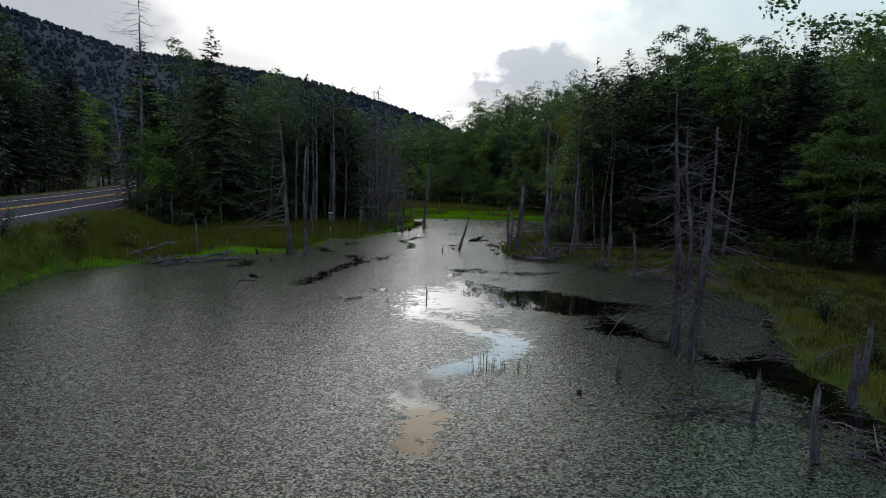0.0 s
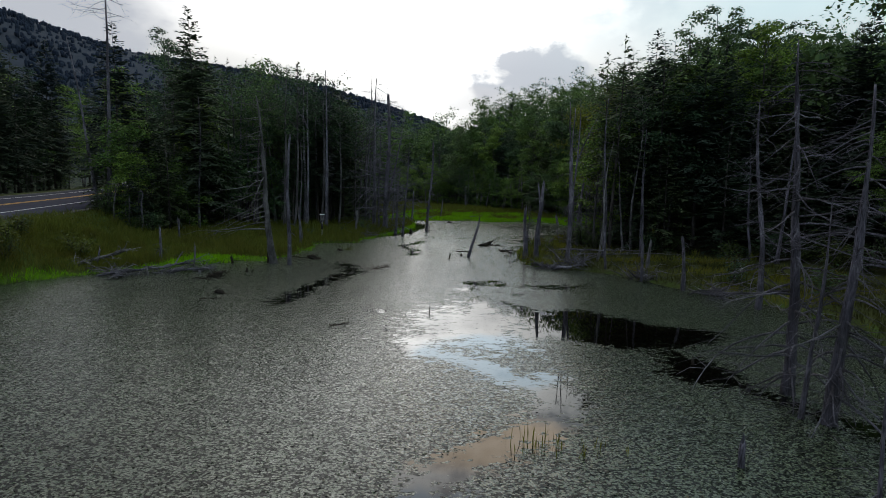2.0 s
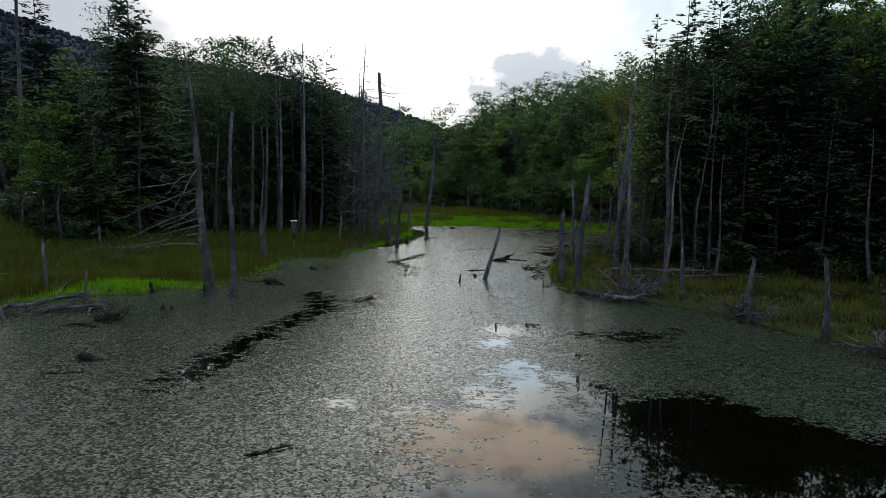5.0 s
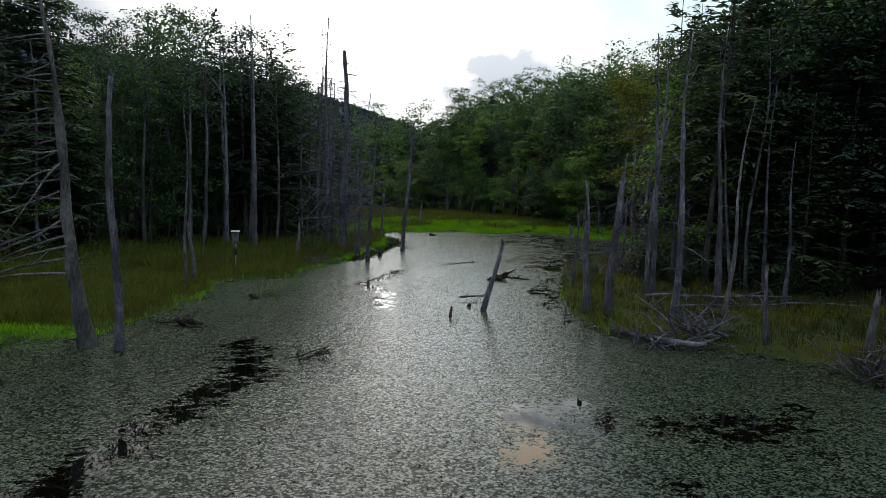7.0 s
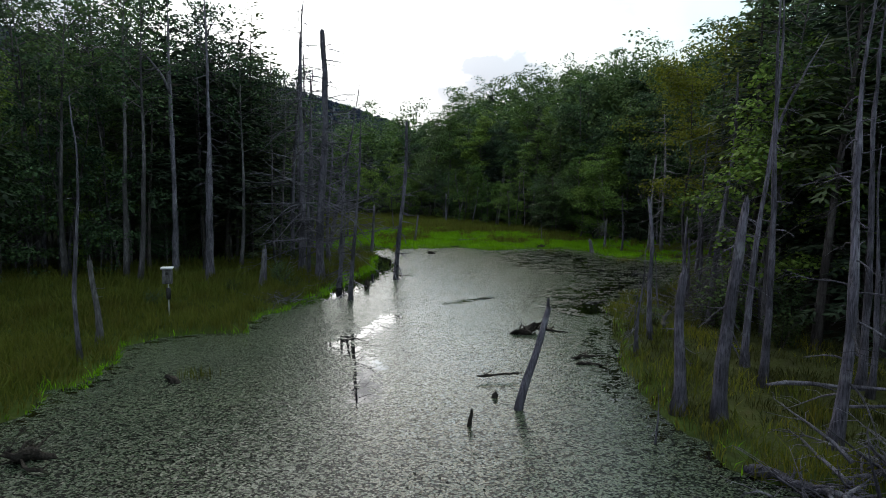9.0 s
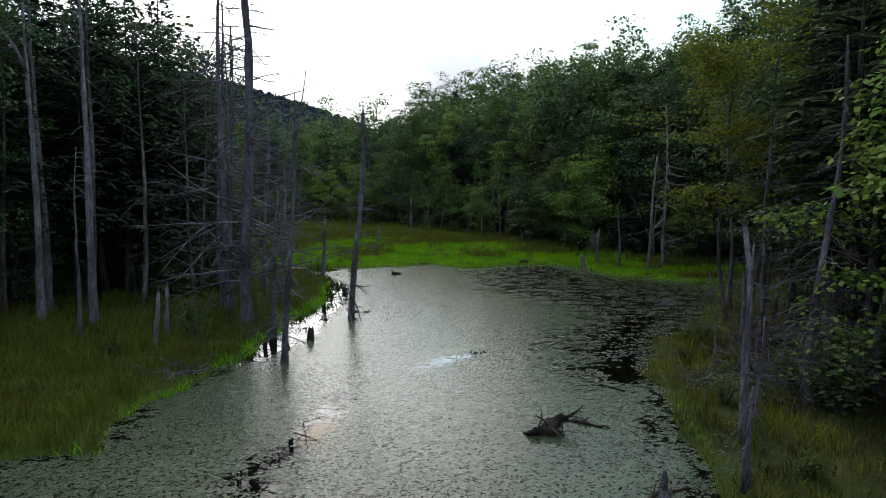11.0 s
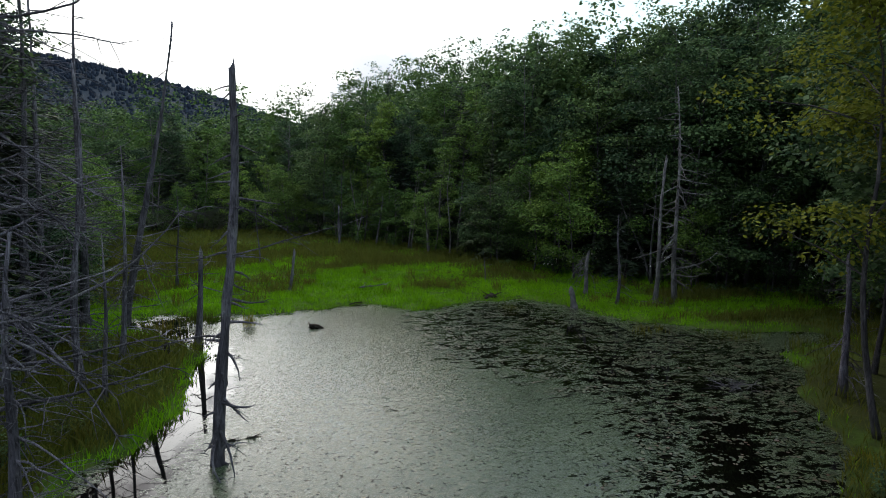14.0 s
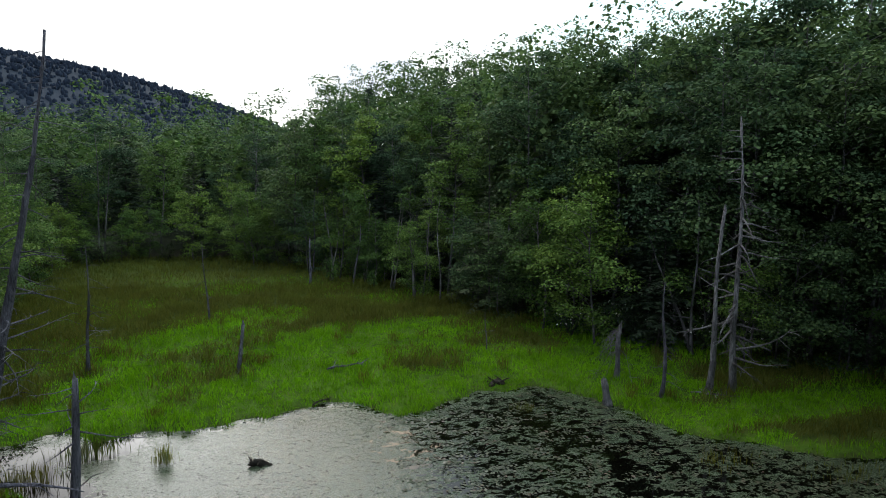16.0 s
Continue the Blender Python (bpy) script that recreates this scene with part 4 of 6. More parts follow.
snag(10.4, 37.3, 1.6, 0.13, 0.1, 0, limbs=3, reach=0.6, top="broken", mat=M_PALE)
snag(18.3, 42.0, 7.0, 0.11, -0.6, 0, limbs=6, reach=0.8)
snag(19.0, 40.5, 9.7, 0.13, 0.5, 0, limbs=10, reach=0.9)
snag(7.7, 44.8, 9.9, 0.14, -0.3, 0, limbs=12, reach=0.9, first=0.4)
snag(6.6, 49.3, 4.6, 0.12, -0.3, 0, limbs=16, reach=0.9, first=0.2, top="broken")
snag(5.4, 47.4, 3.2, 0.09, 0.1, 0, limbs=20, reach=1.1, first=0.1, droop=0.22, twigs=6, label="small dead tree hung with drooping grey twigs")
snag(12.0, 43.5, 5.9, 0.10, 0, 0, limbs=6, reach=0.7)
snag(3.6, 41.6, 1.3, 0.035, 0, 0, limbs=3, reach=0.3)
snag(14.8, 62.9, 4.0, 0.16, -0.2, 0, limbs=30, reach=1.2, first=0.15, droop=0.2, twigs=6, label="short dead conifer with drooping grey twigs", top="broken")
snag(15.6, 61.0, 3.2, 0.10, 0.2, 0, limbs=10, reach=0.8)
snag(9.8, 54.4, 3.6, 0.11, 0.2, 0, limbs=14, reach=0.7, first=0.1, twigs=4, top="broken")
snag(11.2, 56.4, 2.6, 0.13, -0.1, 0, limbs=10, reach=0.7, first=0.2, twigs=4, top="broken")
snag(8.9, 54.0, 3.0, 0.05, -0.5, 0, limbs=6, reach=0.5, first=0.2, twigs=3)
snag(6.7, 50.9, 2.2, 0.03, 0.1, 0, limbs=4, reach=0.4, first=0.2, twigs=3)
snag(11.6, 53.0, 3.8, 0.12, -0.3, 0, limbs=60, reach=2.4, first=0.06, twigs=10, droop=0.12, label="fallen-in dead conifer with a thicket of grey twigs")
snag(13.4, 55.2, 4.8, 0.13, -0.2, 0, limbs=56, reach=2.3, first=0.06, twigs=9, droop=0.1, label="dead conifer with a thicket of grey twigs")
snag(10.2, 51.2, 2.6, 0.10, -0.4, 0, limbs=44, reach=2.2, first=0.06, twigs=9, droop=0.12, label="short dead conifer with a thicket of grey twigs")
snag(13.6, 57.6, 2.2, 0.09, 0.1, 0, limbs=6, reach=0.7, top="broken")
snag(9.8, 51.6, 9.2, 0.17, 0.5, 0.2, limbs=54, reach=1.9, first=0.08, twigs=8, droop=0.13, label="dead conifer with drooping grey twigs on the bank")
snag(12.8, 53.2, 9.8, 0.17, 0.2, 0.3, limbs=50, reach=2.0, first=0.08, twigs=7, droop=0.12, label="dead conifer with drooping grey twigs on the bank")
snag(11.4, 55.9, 7.6, 0.12, 0.1, 0.1, limbs=34, reach=1.5, first=0.08, twigs=6, droop=0.14)
snag(15.0, 60.8, 8.2, 0.12, -0.2, 0.1, limbs=22, reach=1.2, first=0.2, twigs=5, droop=0.1)
# far right bank
snag(18.45, 76.3, 10.9, 0.20, -0.45, 0, limbs=52, stub=1.8, reach=1.9, first=0.1, twigs=3, mat=M_PALE, label="pale bleached dead conifer with stubby branches")
snag(17.4, 76.4, 7.4, 0.16, 0.25, 0, limbs=6, reach=0.7, twigs=2, top="broken", mat=M_PALE)
snag(20.1, 81.0, 7.5, 0.11, -0.1, 0, limbs=5, mat=M_PALE)
snag(20.4, 81.5, 5.8, 0.11, -2.4, 0.4, limbs=3, reach=0.8, mat=M_PALE, label="pale dead trunk leaning against the wood's edge")
snag(21.3, 80.0, 4.5, 0.10, 0.2, 0, limbs=8, reach=0.9, mat=M_PALE)
snag(22.1, 79.5, 4.9, 0.10, 0.5, 0, limbs=6, reach=0.9, mat=M_PALE)
snag(15.3, 76.5, 4.6, 0.11, -0.1, 0, limbs=16, reach=0.8, first=0.15, twigs=3, droop=0.15)
snag(14.7, 78.8, 2.3, 0.14, 0.1, 0, limbs=24, reach=1.7, first=0.5, droop=0.35, rise=0.3, lean_az=190, twigs=6, top="broken", mat=M_PALE, label="broken dead trunk with a fallen grey crown of twigs")
snag(13.0, 76.5, 1.0, 0.15, -0.25, 0, limbs=0, top="broken", mat=M_PALE, label="bleached white stump tilted in the sedge")
snag(10.5, 83.6, 2.1, 0.05, -0.1, 0, limbs=5, reach=0.5)
snag(-0.9, 83.0, 2.1, 0.12, 0.25, 0, limbs=2, reach=0.5, top="broken", label="short grey dead trunk in the green sedge")
snag(-3.0, 92.0, 4.5, 0.08, -0.3, 0, limbs=8, reach=0.9)
snag(3.0, 103.0, 3.6, 0.13, 0, 0, limbs=2, top="broken")
for k in range(10):
    rr = random.Random(50 + k)
    t = k / 9
    snag(11 - 7 * t + rr.uniform(-1, 1), 95 + 13 * t + rr.uniform(-1, 1), rr.uniform(4, 9), rr.uniform(0.07, 0.12), rr.uniform(-0.8, 0.8), 0, limbs=7, reach=1.2, first=0.3, mat=rr.choice((M_DEAD, M_PALE)), twigs=3)
# stumps and snags in the middle water
snag(1.1, 43.4, 2.7, 0.15, 0.7, 0.15, limbs=0, top="broken", label="leaning broken grey log standing in the pond", flare=1.1)
snag(-1.3, 40.4, 0.33, 0.08, 0.06, 0, limbs=0, top="broken", mat=M_WET)
snag(-1.62, 40.5, 0.16, 0.05, 0.05, 0, limbs=0, top="broken", mat=M_WET)
snag(2.3, 40.85, 0.30, 0.06, -0.06, 0, limbs=0, top="broken", mat=M_WET)
snag(-0.1, 42.5, 0.62, 0.05, 0.1, 0, limbs=0, top="broken", mat=M_WET)
snag(0.1, 43.0, 0.30, 0.10, 0, 0, limbs=0, top="broken", mat=M_WET)
snag(3.3, 47.9, 0.33, 0.10, 0, 0, limbs=0, top="broken", mat=M_WET)
snag(0.6, 44.2, 0.45, 0.09, 0.15, 0, limbs=0, top="broken", mat=M_WET)
snag(2.6, 55.9, 0.25, 0.04, 0, 0, limbs=0, top="broken", mat=M_WET)
snag(2.7, 55.5, 0.32, 0.045, 0.03, 0, limbs=0, top="broken", mat=M_WET)
snag(-3.4, 59.0, 0.72, 0.13, 0.05, 0, limbs=0, top="broken", mat=M_WET, flare=2.0)
snag(-2.7, 59.2, 0.28, 0.14, 0.15, 0, limbs=0, top="broken", mat=M_WET)
snag(-4.7, 70.4, 0.5, 0.14, 0, 0, limbs=0, top="broken", mat=M_WET)
snag(-2.6, 68.2, 0.45, 0.05, 0.05, 0, limbs=0, top="broken", mat=M_WET)
snag(-2.5, 65.3, 0.25, 0.06, 0, 0, limbs=0, top="broken", mat=M_WET)

# ---- live trees: a few of each kind are built once and then copied ----


def conifer_mesh(seed, h, spread, first, mat_leaf, dense=1.0, size=1.0):
    rnd = random.Random(seed)
    pts = bent_path(rnd, Vector((0, 0, -0.3)), Vector((rnd.uniform(-.2, .2), rnd.uniform(-.2, .2), h)), 8, 0.05)
    g = Geo()
    g.tube(pts, [max(0.0095 * h * (1 - i / 8) ** 0.9, 0.015) * (1.35 if i == 0 else 1) for i in range(9)], 8)
    c = Geo()
    z = first * h
    while z < h * 0.99:
        t = (z - first * h) / (h * (1 - first))
        ln = spread * ((1 - t) ** 0.85) * (0.55 + 0.45 * min(1, t * 6)) + 0.10
        n = max(3, int((5 + 2 * (1 - t)) * dense))
        for k in range(n):
            if rnd.random() < 0.12:
                continue
            az = rnd.uniform(0, 6.283)
            L = ln * rnd.uniform(0.6, 1.2)
            d = Vector((math.cos(az), math.sin(az), rnd.uniform(-0.1, 0.3) + 0.5 * t))
            side = Vector((-math.sin(az), math.cos(az), 0))
            p0 = at_path(pts, (z + 0.3) / (h + 0.3)) + Vector((0, 0, rnd.uniform(-.15, .15)))
            m = max(2, int(L / 0.32))
            fit = min(1.0, 0.35 + 0.65 * L)
            prev = p0
            for i in range(1, m + 1):
                u = i / m
                q = p0 + d * L * u + Vector((0, 0, -0.28 * L * u * u))
                along = (q - prev)
                al = along.normalized()
                wdt = 0.42 * L * (1 - 0.6 * u) * rnd.uniform(0.6, 1.2) + 0.12
                for sgn in (-1, 1):
                    dirn = (al * 0.75 + side * sgn + Vector((0, 0, rnd.uniform(-0.45, 0.05)))).normalized()
                    ln2 = min(wdt, 0.5) * size * fit
                    c.leaf(q + dirn * ln2 * 0.5, dirn * ln2 * 1.2, (al + Vector((0, 0, rnd.uniform(-.5, .5)))).normalized() * 0.21 * size * fit)
                c.leaf(q + al * 0.1, al * 0.5 * size * fit, (side + Vector((0, 0, rnd.uniform(-.4, .4)))) * 0.14 * size)
                prev = q
        z += rnd.uniform(0.26, 0.42) * (1 + 0.6 * (1 - dense)) * size
    # dead lower twigs
    for _ in range(int(12 * dense)):
        zz = rnd.uniform(0.08, max(first, 0.12) + 0.05) * h
        az = rnd.uniform(0, 6.28)
        p = at_path(pts, (zz + .3) / (h + .3))
        e = Vector((math.cos(az), math.sin(az), -0.15)) * rnd.uniform(0.5, 1.3)
        g.tube([p, p + e * 0.5, p + e + Vector((0, 0, -0.1))], [0.02, 0.014, 0.006], 3, False)
    return g.mesh("trunk", M_BARK), c.mesh("crown", mat_leaf, False)


def clump_leaves(seed, centres, radii, count, size):
    """Leaves on the upper shells of many clumps, turned up and outwards, as arrays."""
    r = np.random.default_rng(seed)
    C, R = np.array(centres), np.array(radii)
    w = R ** 2 * r.uniform(0.5, 1.5, len(R))
    i = r.choice(len(C), count, p=w / w.sum())
    u = r.normal(0, 1, (count, 3))
    u[:, 2] = np.where(r.uniform(0, 1, count) < 0.75, np.abs(u[:, 2]), u[:, 2])
    u /= np.linalg.norm(u, axis=1)[:, None]
    p = C[i] + u * (R[i] * r.uniform(0.55, 1.08, count))[:, None] * np.array((1.0, 1.0, 0.62))
    n = u * 0.55 + np.array((0, 0, 0.6)) + r.normal(0, 0.38, (count, 3))
    n /= np.linalg.norm(n, axis=1)[:, None]
    a = np.cross(n, r.normal(0, 1, (count, 3)))
    a /= np.linalg.norm(a, axis=1)[:, None] + 1e-9
    b = np.cross(n, a)
    s = (size * r.uniform(0.6, 1.3, count))[:, None]
    V = np.stack((p - a * s * 0.5, p + b * s * 0.34, p + a * s * 0.5, p - b * s * 0.34), axis=1).reshape(-1, 3)
    return V, np.arange(4 * count).reshape(count, 4)


def broadleaf_mesh(seed, h, spread, first, mat_leaf, leaves=4200, size=0.2, stems=1, airy=0.75):
    rnd = random.Random(seed)
    g = Geo()
    tips = []
    for s in range(stems):
        a = rnd.uniform(0, 6.28)
        off = Vector((math.cos(a), math.sin(a), 0)) * (0.0 if stems == 1 else 0.3)
        lean = Vector((math.cos(a), math.sin(a), 0)) * (rnd.uniform(0.02, 0.09) * h)
        hh = h * rnd.uniform(0.86, 1.0)
        pts = bent_path(rnd, off + Vector((0, 0, -0.3)), off + lean + Vector((0, 0, hh * 0.95)), 9, 0.16)
        r0 = 0.0085 * h / stems ** 0.4
        g.tube(pts, [max(r0 * (1 - 0.9 * i / 9), 0.015) * (1.3 if i == 0 else 1) for i in range(10)], 7)
        n = int(15 / stems + 6)
        for k in range(n):
            t = first + (0.98 - first) * (k + rnd.random() * 0.8) / n
            p = at_path(pts, t)
            az = rnd.uniform(0, 6.28)
            shape = math.sin(math.pi * min(max((t - first) / (1.02 - first), 0.08), 0.95) ** 0.8)
            L = spread * (0.25 + 0.75 * shape) * rnd.uniform(0.6, 1.2)
            d = Vector((math.cos(az), math.sin(az), rnd.uniform(0.25, 0.9))).normalized()
            mid, end = p + d * L * 0.5 + Vector((0, 0, 0.05 * L)), p + d * L
            g.tube([p, mid, end], [max(r0 * 0.32 * (1 - t * 0.5), 0.02), 0.02, 0.008], 4, False)
            for _ in range(3):
                u = rnd.uniform(0.35, 1.05)
                q = p.lerp(end, u)
                e = Vector((rnd.uniform(-1, 1), rnd.uniform(-1, 1), rnd.uniform(-0.35, 0.6))) * L * 0.4
                g.tube([q, q + e], [0.014, 0.005], 3, False)
                tips.append((q + e, L))
            tips.append((end, L))
    v, f = clump_leaves(seed, [tuple(q) for q, _ in tips], [(0.30 + 0.20 * L) * 1.9 * airy for _, L in tips], leaves, size)
    return g.mesh("trunk", M_GREYBARK), mesh_np("crown", v, f, mat_leaf)


PLANTED = []


def plant(meshes, name, x, y, label, category, scale=1.0, turn=None, group="", tall=1.0):
    rnd = random.Random(int(x * 91 + y * 37))
    ob = thing(name, pose(x, y, gz(x, y) - 0.05, rnd.uniform(-2, 2), rnd.uniform(-2, 2), rnd.uniform(0, 360) if turn is None else turn), label, category, group)
    ob.scale = (scale, scale, scale * tall)
    for pname, me in zip(("trunk", "crown"), meshes):
        part(pname, me, None, ob)
    PLANTED.append((x, y))
    return ob


SPRUCE = [conifer_mesh(11, 16, 3.3, 0.12, M_NEEDLE, 1.6), conifer_mesh(12, 14, 2.7, 0.22, M_NEEDLE, 1.5), conifer_mesh(13, 12, 2.7, 0.06, M_NEEDLE, 1.5)]
HEMLOCK = [conifer_mesh(21, 14, 3.2, 0.05, M_HEMLOCK, 1.0, 0.92), conifer_mesh(22, 10, 2.7, 0.03, M_HEMLOCK, 1.0, 0.9), conifer_mesh(23, 15, 2.8, 0.35, M_HEMLOCK, 0.95, 0.92)]
BROAD = [broadleaf_mesh(31, 14, 2.6, 0.3, M_LEAF, 7400, 0.185, 1, 0.6), broadleaf_mesh(32, 13, 2.9, 0.22, M_LEAFDK, 7400, 0.185, 1, 0.6), broadleaf_mesh(33, 9, 2.5, 0.08, M_LEAF, 6000, 0.165, 1, 0.56), broadleaf_mesh(34, 15, 2.2, 0.4, M_LEAFDK, 6800, 0.185, 2, 0.6), broadleaf_mesh(35, 8, 2.6, 0.04, M_LEAFDK, 6000, 0.165, 2, 0.56)]
FINE = [broadleaf_mesh(36, 14, 2.9, 0.2, M_LEAFDK, 19000, 0.115, 1, 0.6), broadleaf_mesh(37, 13, 2.7, 0.25, M_LEAF, 17000, 0.115, 1, 0.6)]
THIN = [broadleaf_mesh(41, 15, 1.7, 0.55, M_LEAFDK, 1300, 0.15, 1, 0.5), broadleaf_mesh(42, 14, 1.8, 0.58, M_LEAFDK, 1500, 0.15, 2, 0.5)]
MAPLE = broadleaf_mesh(51, 13, 3.0, 0.33, M_LEAFYL, 12000, 0.14, 2, 0.68)

L_SPRUCE, L_HEM = "dark green spruce with drooping boughs", "dark hemlock with dense soft boughs"
L_BROAD, L_THIN = "broadleaved tree in full green leaf at the wood's edge", "thin grey-barked tree with a sparse leafy top"

# trees that stand out
rnd_road = random.Random(21)
plant(SPRUCE[0], "spruce_tree", -20.4, 54.5, "tall dark spruce rising above the wood's edge", "tree", 1.08)
plant(SPRUCE[1], "spruce_tree", -28.0, 57.0, L_SPRUCE, "tree", 1.1)
plant(THIN[0], "thin_tree", -13.4, 57.6, L_THIN, "tree", 1.02)
plant(THIN[1], "thin_tree", -15.6, 61.2, L_THIN, "tree", 1.0)
plant(THIN[0], "thin_tree", -10.6, 63.6, L_THIN, "tree", 0.92)
plant(THIN[1], "thin_tree", -9.2, 66.4, L_THIN, "tree", 0.95)
plant(THIN[0], "thin_tree", -16.6, 57.6, L_THIN, "tree", 0.95)
for x, y, sc in ((-14.6, 59.0, 1.12), (-18.6, 59.4, 1.05), (-12.0, 62.0, 1.1), (-11.6, 66.0, 1.05), (-20.0, 60.6, 1.1), (-17.2, 62.4, 1.15), (-8.9, 69.6, 0.95), (-9.9, 71.0, 1.0), (-21.6, 58.4, 1.15), (-23.4, 56.6, 1.1), (-16.0, 64.6, 1.2), (-13.2, 66.6, 1.15), (-19.4, 64.0, 1.2), (-24.6, 61.0, 1.25)):
    plant(THIN[int(-x * 7) % 2], "thin_tree", x, y, L_THIN, "tree", sc)
for x, y, sc in ((10.6, 49.6, 0.9), (12.2, 46.8, 0.88)):
    plant(THIN[int(x * 7) % 2], "thin_tree", x, y, L_THIN, "tree", sc)
for x, y, sc in ((-14.3, 60.8, 0.98), (-17.0, 58.8, 0.95), (-12.6, 64.0, 1.0), (-19.2, 61.6, 1.05), (-15.6, 63.0, 1.1)):
    plant(BROAD[3] if int(x) % 2 else HEMLOCK[2], "hemlock_tree" if int(x) % 2 == 0 else "broadleaf_tree", x, y, L_HEM if int(x) % 2 == 0 else L_BROAD, "tree", sc * 0.74)
for x, y, sc in ((13.0, 50.0, 0.92), (15.2, 52.6, 0.95), (12.4, 53.4, 0.95), (16.8, 50.6, 0.95), (14.4, 56.2, 1.0), (17.8, 54.4, 1.0), (14.8, 48.4, 0.9), (18.6, 47.8, 0.92), (19.8, 56.4, 1.05)):
    plant((SPRUCE[1], HEMLOCK[2], SPRUCE[0])[int(x * 10) % 3], "hemlock_tree" if int(x * 10) % 3 == 1 else "spruce_tree", x, y, L_HEM if int(x * 10) % 3 == 1 else L_SPRUCE, "tree", sc * 1.04)
for x, y, sc in ((-11.8, 65.2, 0.95), (-13.8, 67.6, 1.0), (-11.2, 69.4, 0.95), (-12.6, 72.0, 1.0), (-15.2, 65.4, 1.05), (-11.4, 75.0, 0.95), (-14.6, 70.4, 1.05), (-13.4, 76.6, 1.0)):
    plant((SPRUCE[1], HEMLOCK[2])[int(-x * 10) % 2], "hemlock_tree" if int(-x * 10) % 2 else "spruce_tree", x, y, L_HEM if int(-x * 10) % 2 else L_SPRUCE, "tree", sc * 1.05)
for x, y, sc in ((22.6, 80.4, 1.0), (24.8, 78.8, 1.05), (21.4, 84.0, 1.0), (24.0, 83.6, 1.1), (27.4, 79.4, 1.1), (19.2, 87.0, 0.98), (28.6, 74.6, 1.1), (26.4, 86.0, 1.15), (30.4, 71.0, 1.1)):
    if int(x * 10) % 2:
        plant(SPRUCE[0], "spruce_tree", x, y, L_SPRUCE, "tree", sc * 0.82)
    else:
        plant(BROAD[1], "broadleaf_tree", x, y, L_BROAD, "tree", sc * 1.15)
for k in range(30):
    y = 16 + 3.4 * k + rnd_road.uniform(-1, 1)
    off = 13.6 + rnd_road.uniform(0, 6)
    x = -(15.9 + off + 0.0009 * max(y - 55, 0) ** 2 + 0.27 * y) / 0.963
    kind = rnd_road.choice((0, 0, 1, 1, 2))
    if kind == 2:
        plant(BROAD[k % 2], "broadleaf_tree", x, y, "tall broadleaved tree in full leaf beside the road", "tree", rnd_road.uniform(1.3, 1.6) * (1.0 if y < 76 else 0.8))
    else:
        plant((SPRUCE, HEMLOCK)[kind][k % 2 * (1 + kind)], "spruce_tree" if kind == 0 else "hemlock_tree", x, y, "tall dark conifer beside the road", "tree", rnd_road.uniform(1.3, 1.65) * (1.0 if y < 76 else 0.8))
plant(BROAD[2], "young_tree", -24.6, 52.5, "young leafy tree beside the road", "tree", 0.95)
plant(HEMLOCK[1], "hemlock_tree", -27.2, 53.2, L_HEM, "tree", 1.0)
plant(HEMLOCK[1], "hemlock_tree", -23.2, 54.6, L_HEM, "tree", 1.0)
plant(MAPLE, "maple_tree", 13.3, 60.0, "maple with yellow-green leaves on two grey stems", "tree", 1.05, 40)
plant(BROAD[1], "broadleaf_tree", 17.6, 64.4, L_BROAD, "tree", 0.85)
plant(HEMLOCK[2], "hemlock_tree", 11.2, 47.8, L_HEM, "tree", 0.98)
plant(BROAD[0], "broadleaf_tree", 18.0, 50.0, L_BROAD, "tree", 1.0)
plant(SPRUCE[0], "spruce_tree", 26.6, 45.0, L_SPRUCE, "tree", 0.9)
for x, y, sc in ((13.8, 51.6, 0.95), (16.2, 55.0, 1.0), (19.2, 52.6, 1.05), (15.6, 48.8, 0.95), (21.5, 57.6, 1.3), (20.2, 61.0, 1.3), (17.4, 59.4, 1.25), (19.0, 64.2, 1.3), (22.6, 66.4, 1.3), (24.5, 61.0, 1.4)):
    plant(BROAD[1 + 2 * (int(x * 10) % 2)], "broadleaf_tree", x, y, L_BROAD, "tree", sc)
plant(BROAD[2], "young_tree", 14.5, 93.0, "leafy young tree leaning out of the wood's edge", "tree", 1.15)
plant(BROAD[2], "young_tree", 16.8, 88.0, "leafy young tree leaning out of the wood's edge", "tree", 1.1)
plant(BROAD[3], "broadleaf_tree", 17.0, 93.5, L_BROAD, "tree", 1.15)
plant(BROAD[2], "young_tree", -4.5, 124.0, "bright leafy young tree at the meadow's end", "tree", 1.0)

# the wood's edge, tree by tree
rnd = random.Random(4)


